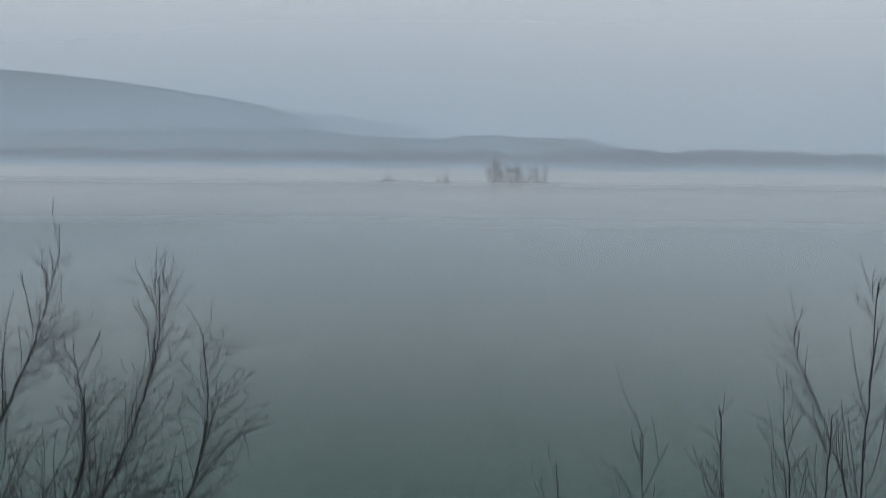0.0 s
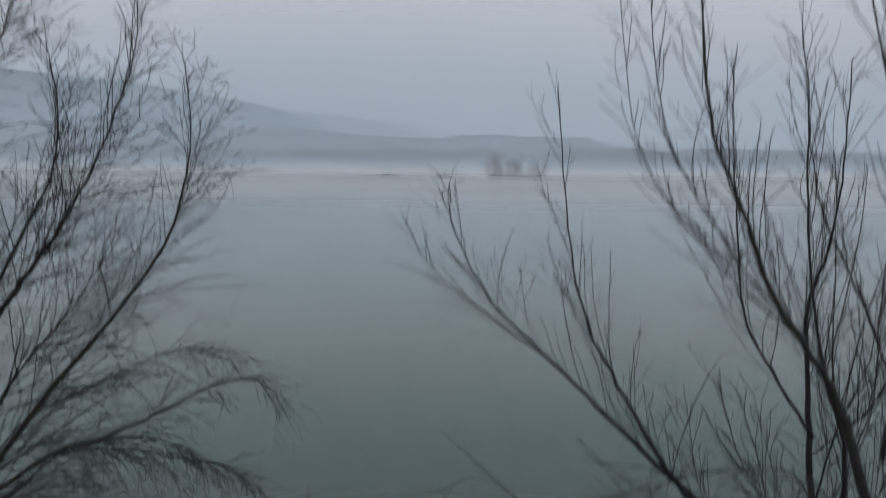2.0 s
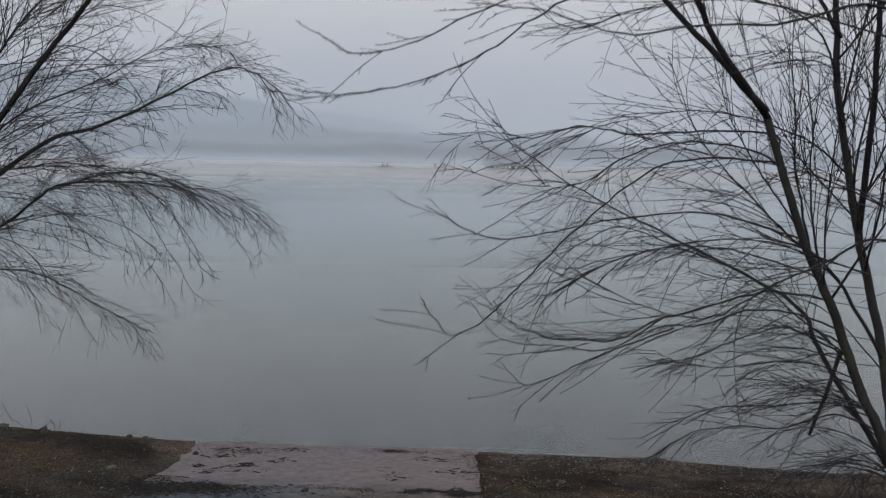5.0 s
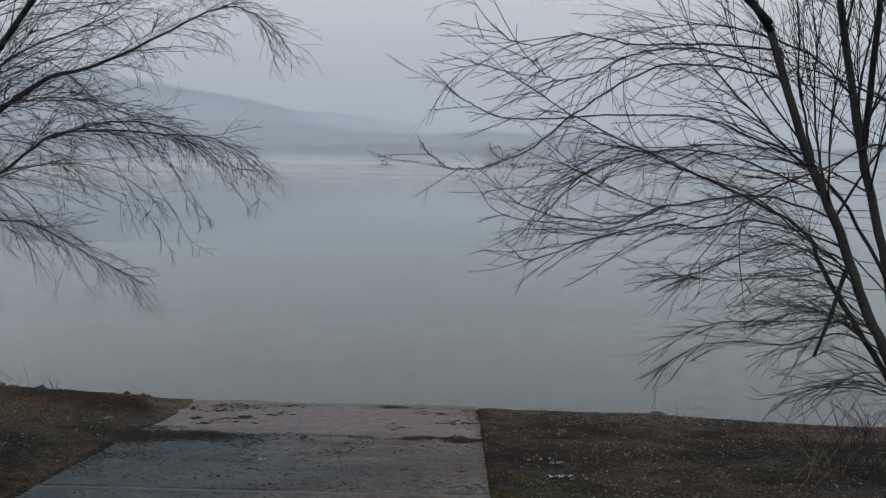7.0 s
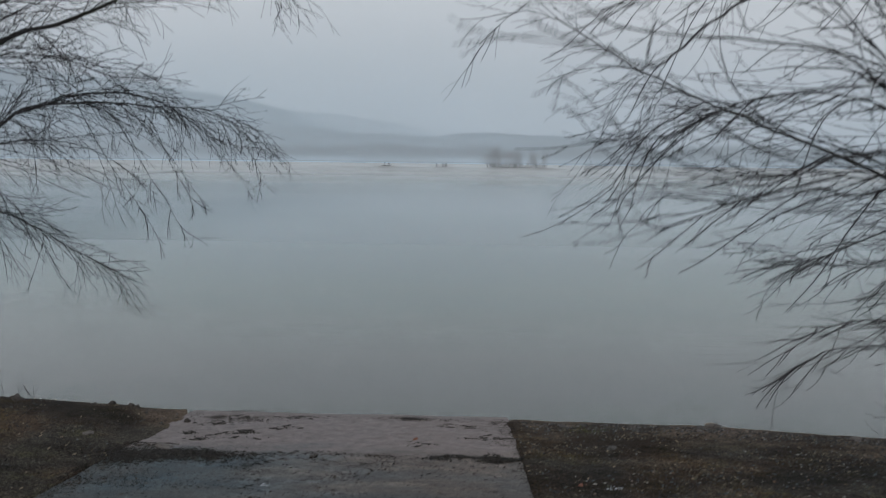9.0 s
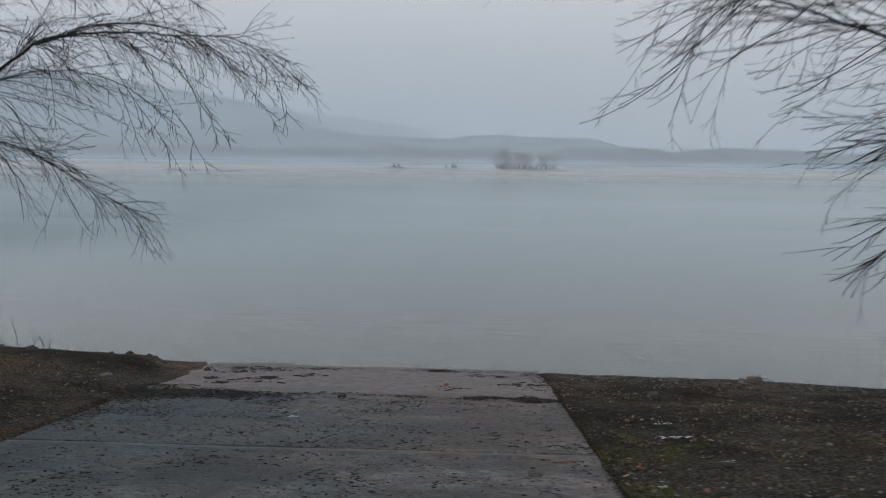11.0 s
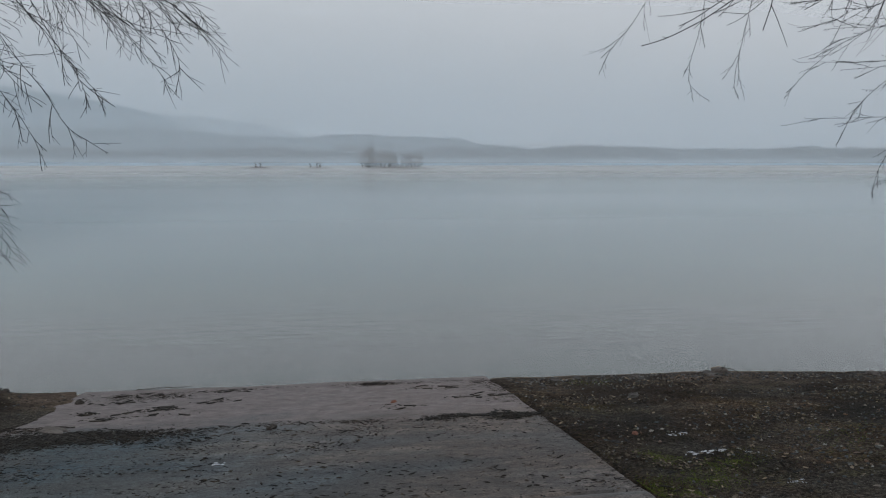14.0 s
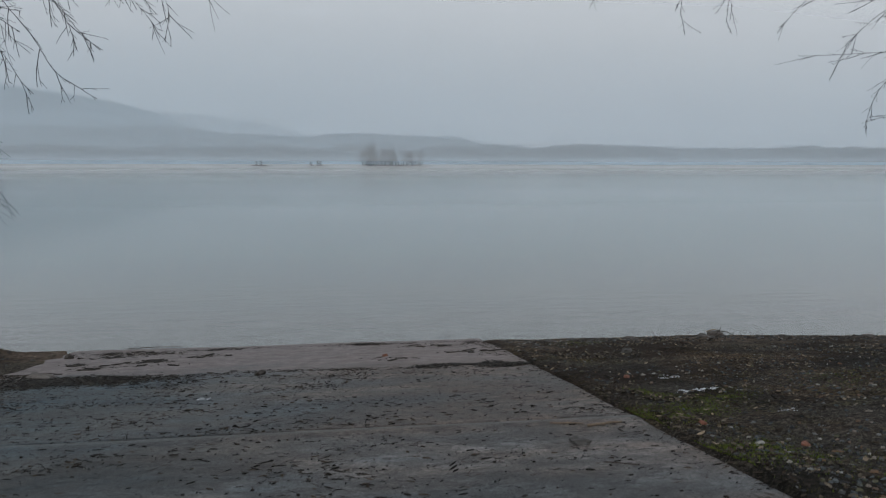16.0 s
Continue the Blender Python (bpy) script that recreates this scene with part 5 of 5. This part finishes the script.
scatter("wrack", "long strips of black bark on the silt", "debris", WET_LEAF, 60, 67,
        lambda v, f, r, x, y, z: lump_into(v, f, r, x, y, z + 0.003, r.uniform(0.03, 0.085), r.uniform(0.008, 0.02), 0.008, r.gauss(0.2, 0.3)), left_patches)
scatter("gravel", "fine grit spread over the concrete ramp", "gravel", STONE, 1500, 56,
        lambda v, f, r, x, y, z: lump_into(v, f, r, x, y, z + 0.002, r.uniform(0.003, 0.009), 0.005, 0.004), all_ramp)


def blades_into(v, f, rng, x, y, z, h):
    a, lean = rng.uniform(0, 6.28), rng.uniform(0.1, 0.7)
    c, s, w = math.cos(a), math.sin(a), 0.004
    k = len(v)
    for t in (0, 0.5, 1):
        r = lean * h * t * t
        ww = w * (1 - t * 0.9)
        v.append((x + c * r - s * ww, y + s * r + c * ww, z + h * t))
        v.append((x + c * r + s * ww, y + s * r - c * ww, z + h * t))
    f += [(k, k + 1, k + 3, k + 2), (k + 2, k + 3, k + 5, k + 4)]


def moss_spot(r):
    cx, cy, w = r.choice(((1.5, -4.92, 0.11), (1.44, -4.1, 0.12), (1.5, -4.3, 0.1), (1.83, -3.95, 0.1), (1.72, -4.98, 0.14), (1.5, -5.1, 0.1), (3.4, -3.2, 0.3), (2.2, -5.4, 0.35), (2.3, -0.4, 0.16), (1.95, -3.75, 0.13), (2.15, -3.6, 0.1), (1.75, -3.45, 0.08)))
    return max(cx + r.gauss(0, w), 1.37), cy + r.gauss(0, w * 0.8)


scatter("moss", "patches of green moss and short grass by the ramp", "moss", MOSS, 12000, 61,
        lambda v, f, r, x, y, z: blades_into(v, f, r, x, y, z - 0.005, r.uniform(0.006, 0.014)), moss_spot)


def grass_spot(r):
    while True:
        x, y = bank_spot(r, True)
        if x < 5 and y < -1.6 and noise.noise(Vector((x * 1.3, y * 1.3, 21))) > 0.12 + 0.2 * r.random():
            return x, y


scatter("moss", "thin olive moss growing through the litter", "moss", OLIVE, 9000, 62,
        lambda v, f, r, x, y, z: blades_into(v, f, r, x, y, z - 0.005, r.uniform(0.006, 0.016)), grass_spot)


def rock(name, at, size, mat, label, category="stone", seed=1, sink=0.25):
    bm = bmesh.new()
    bmesh.ops.create_icosphere(bm, subdivisions=3, radius=1)
    off = Vector((seed * 3.7, seed * 1.3, 0))
    for p in bm.verts:
        n = noise.noise(p.co * 1.3 + off) * 0.5 + noise.noise(p.co * 3.1 + off) * 0.3
        p.co = p.co * (1 + n)
        p.co.z = max(p.co.z, -0.5)
        p.co = Vector((p.co.x * size[0], p.co.y * size[1], p.co.z * size[2]))
    me = bpy.data.meshes.new(name)
    bm.to_mesh(me)
    me.materials.append(mat)
    ob = new(name, me)
    ob.location = (at[0], at[1], surface_z(*at) + size[2] * sink)
    ob.rotation_euler = (0, 0, seed * 1.7)
    return tagged(ob, label, category)


rock("stone", (4.02, -0.1), (0.12, 0.05, 0.05), PALE_ROCK, "pale craggy rock lying at the waterline", seed=2)
rock("stone", (3.86, -0.13), (0.06, 0.05, 0.025), ROCK, "grey rock lying at the waterline", seed=3)
rock("stone", (2.43, -1.38), (0.06, 0.04, 0.03), ROCK, "flat grey stone half sunk in soil", seed=4)
rock("stone", (0.85, -4.64), (0.05, 0.035, 0.022), ROCK, "small grey stone lying on the ramp", seed=5)
rock("stone", (-3.55, -1.55), (0.06, 0.045, 0.02), PALE_ROCK, "pale flat stone half sunk in the bank", seed=6)
rock("stone", (-2.6, -1.78), (0.13, 0.06, 0.025), PALE_ROCK, "pale flat stone at the ramp edge", seed=7)
rock("stone", (1.84, -2.8), (0.025, 0.018, 0.015), ORANGE, "small orange-brown stone in the litter", seed=8)
rock("stone", (1.58, -4.42), (0.022, 0.016, 0.014), ORANGE, "small orange-brown stone in the litter", seed=9)
rock("stone", (1.93, -4.75), (0.028, 0.022, 0.014), ORANGE, "small orange-brown stone in the litter", seed=10)
EDGE = random.Random(15)
for q in range(14):
    x = EDGE.uniform(-7.6, -3.3)
    big = EDGE.uniform(0.02, 0.06)
    rock("clod", (x, float(shore_y(x)) - EDGE.uniform(0.3, 0.6)), (big * 1.4, big, big * 0.8), EDGE.choice((LOG, ROCK, LOG)), "dark clod of soil on the lip of the bank", "clod", 40 + q)
for q in range(12):
    x = EDGE.uniform(1.7, 7.0)
    big = EDGE.uniform(0.02, 0.05)
    rock("stone", (x, float(shore_y(x)) - EDGE.uniform(0.05, 0.5)), (big * 1.5, big, big * 0.6), EDGE.choice((PALE_ROCK, ROCK, LOG)), "small washed stone lying near the waterline", "stone", 60 + q)
SNOWY = random.Random(8)
for x, y, long, n in ((2.13, -2.88, 0.06, 20), (2.12, -3.35, 0.075, 26), (-1.15, -3.04, 0.04, 9), (2.45, -3.42, 0.04, 7), (2.3, -4.05, 0.05, 9)):
    for q in range(n):
        rock("snow_patch", (x + SNOWY.gauss(0, long * 0.8), y + SNOWY.gauss(0, 0.02)), (0.004 + long * 0.35 * SNOWY.random() ** 2, SNOWY.uniform(0.003, 0.009), 0.003), SNOW,
             "thin streak of old white snow on the ground", "snow", SNOWY.choice((3.6960, 7.3920, 11.088)) + SNOWY.uniform(-0.12, 0.12), 0.1)
rock("fallen_leaf", (0.165, -1.22), (0.035, 0.022, 0.016), ORANGE, "curled orange-red dead leaf on the ramp", "leaf", 30)
rock("clod", (-2.8, -0.52), (0.04, 0.035, 0.035), LOG, "dark clod on the pale silt", "clod", 31)
rock("clod", (-0.86, -2.07), (0.05, 0.03, 0.03), LOG, "dark clod in the debris line", "clod", 32)


def stick(points, r0, r1, mat, label, seed):
    rng = random.Random(seed)
    t = Tubes()
    pts = [Vector((x, y, surface_z(x, y) + r0 * 0.9 + lift)) for x, y, lift in points]
    t.add([p + rand_dir(rng) * r0 * 0.25 for p in spline(pts, 4)], r0, r1, 7)
    return tagged(t.make("stick", mat), label, "stick", "sticks on the ramp")


stick(((1.0, -4.33, 0), (1.1, -4.31, 0.003), (1.2, -4.29, 0)), 0.008, 0.005, STICK, "pale stripped stick lying on the ramp", 1)
stick(((0.83, -4.23, 0), (0.92, -4.25, 0.002), (1.0, -4.27, 0)), 0.006, 0.003, STICK, "thin pale stick lying on the ramp", 2)
stick(((0.84, -4.98, 0), (0.9, -5.01, 0), (0.97, -5.05, 0)), 0.004, 0.003, LOG, "thin dark twig lying on the ramp", 3)
stick(((-2.74, -1.72, 0.0), (-2.6, -1.69, 0.012), (-2.45, -1.7, 0.0)), 0.009, 0.004, LOG, "dark wet stick at the ramp edge", 5)
stick(((0.75, -1.15, 0), (0.83, -1.13, 0), (0.93, -1.15, 0)), 0.006, 0.003, LOG, "thin dark twig lying on the ramp", 6)
stick(((1.15, -1.15, 0), (1.28, -1.13, 0.006), (1.42, -1.16, 0)), 0.008, 0.005, LOG, "thin dark twig lying on the ramp edge", 7)
stick(((-2.45, 0.16, 0.015), (-2.2, 0.2, 0.02), (-1.9, 0.19, 0.02)), 0.005, 0.003, LOG, "thin driftwood stick at the waterline", 9)
stick(((3.9, -0.12, 0.05), (4.0, -0.13, 0.07), (4.12, -0.1, 0.02)), 0.006, 0.004, STICK, "pale driftwood stick caught on the rock", 10)
stick(((4.0, -0.16, 0.02), (4.06, -0.13, 0.07), (4.1, -0.08, 0.1)), 0.005, 0.003, LOG, "thin dark driftwood stick caught on the rock", 11)
stick(((4.02, -0.14, 0.06), (4.14, -0.14, 0.04), (4.24, -0.13, 0.0)), 0.006, 0.003, LOG, "thin dark driftwood stick caught on the rock", 12)


def dry_weed(name, at, n, height, spread, seed, mat, label, category):
    rng = random.Random(seed)
    plant = empty(name, (at[0], at[1], surface_z(*at)))
    for k in range(n):
        t = Tubes()
        a = rng.uniform(0, 6.28)
        st = shoot(rng, Vector((rng.gauss(0, spread * 0.3), rng.gauss(0, spread * 0.3), -0.03)), Vector((math.cos(a) * 0.5, math.sin(a) * 0.5, 1)), height * rng.uniform(0.4, 1.1), 9,
                   Vector((math.cos(a), math.sin(a), -0.6)) * rng.uniform(0, 0.9), 0.05, 0.7)
        t.add(st, 0.0045, 0.0016, 4)
        twigs_on(t, rng, st[3:], 0.08, 0.2, Vector((0, 0, 0.4)), 0.0014, 0.3, budded=0.4)
        child(t.make("stem", mat), plant)
    return tagged(plant, label, category)


dry_weed("bush", (6.7, -0.95), 10, 0.8, 0.7, 71, TWIG, "leafless thin-stemmed bush on the bank", "bush")
dry_weed("bush", (6.4, -1.3), 18, 0.8, 0.8, 72, TWIG, "leafless thin-stemmed bush on the bank", "bush")
dry_weed("bush", (5.4, -3.1), 16, 0.9, 0.7, 73, TWIG, "leafless thin-stemmed bush under the tree", "bush")
dry_weed("bush", (5.3, -2.4), 16, 0.9, 0.6, 79, TWIG, "leafless thin-stemmed bush on the bank", "bush")
dry_weed("bush", (5.6, -2.95), 16, 1.1, 0.6, 80, TWIG, "leafless thin-stemmed bush under the tree", "bush")
dry_weed("weed", (4.7, -3.2), 5, 0.6, 0.5, 74, WEED, "dry pale weed stalks on the bank", "weed")
dry_weed("weed", (5.2, -2.6), 6, 0.6, 0.5, 75, WEED, "dry pale weed stalks on the bank", "weed")
dry_weed("weed", (-5.5, 0.25), 4, 0.4, 0.4, 76, TWIG, "thin dark weed stalks at the waterline", "weed")
dry_weed("weed", (-5.2, 0.2), 3, 0.3, 0.3, 77, TWIG, "thin dark weed stalks at the waterline", "weed")
dry_weed("weed", (-6.1, 0.3), 6, 0.6, 0.5, 78, TWIG, "thin dark weed stalks at the waterline", "weed")
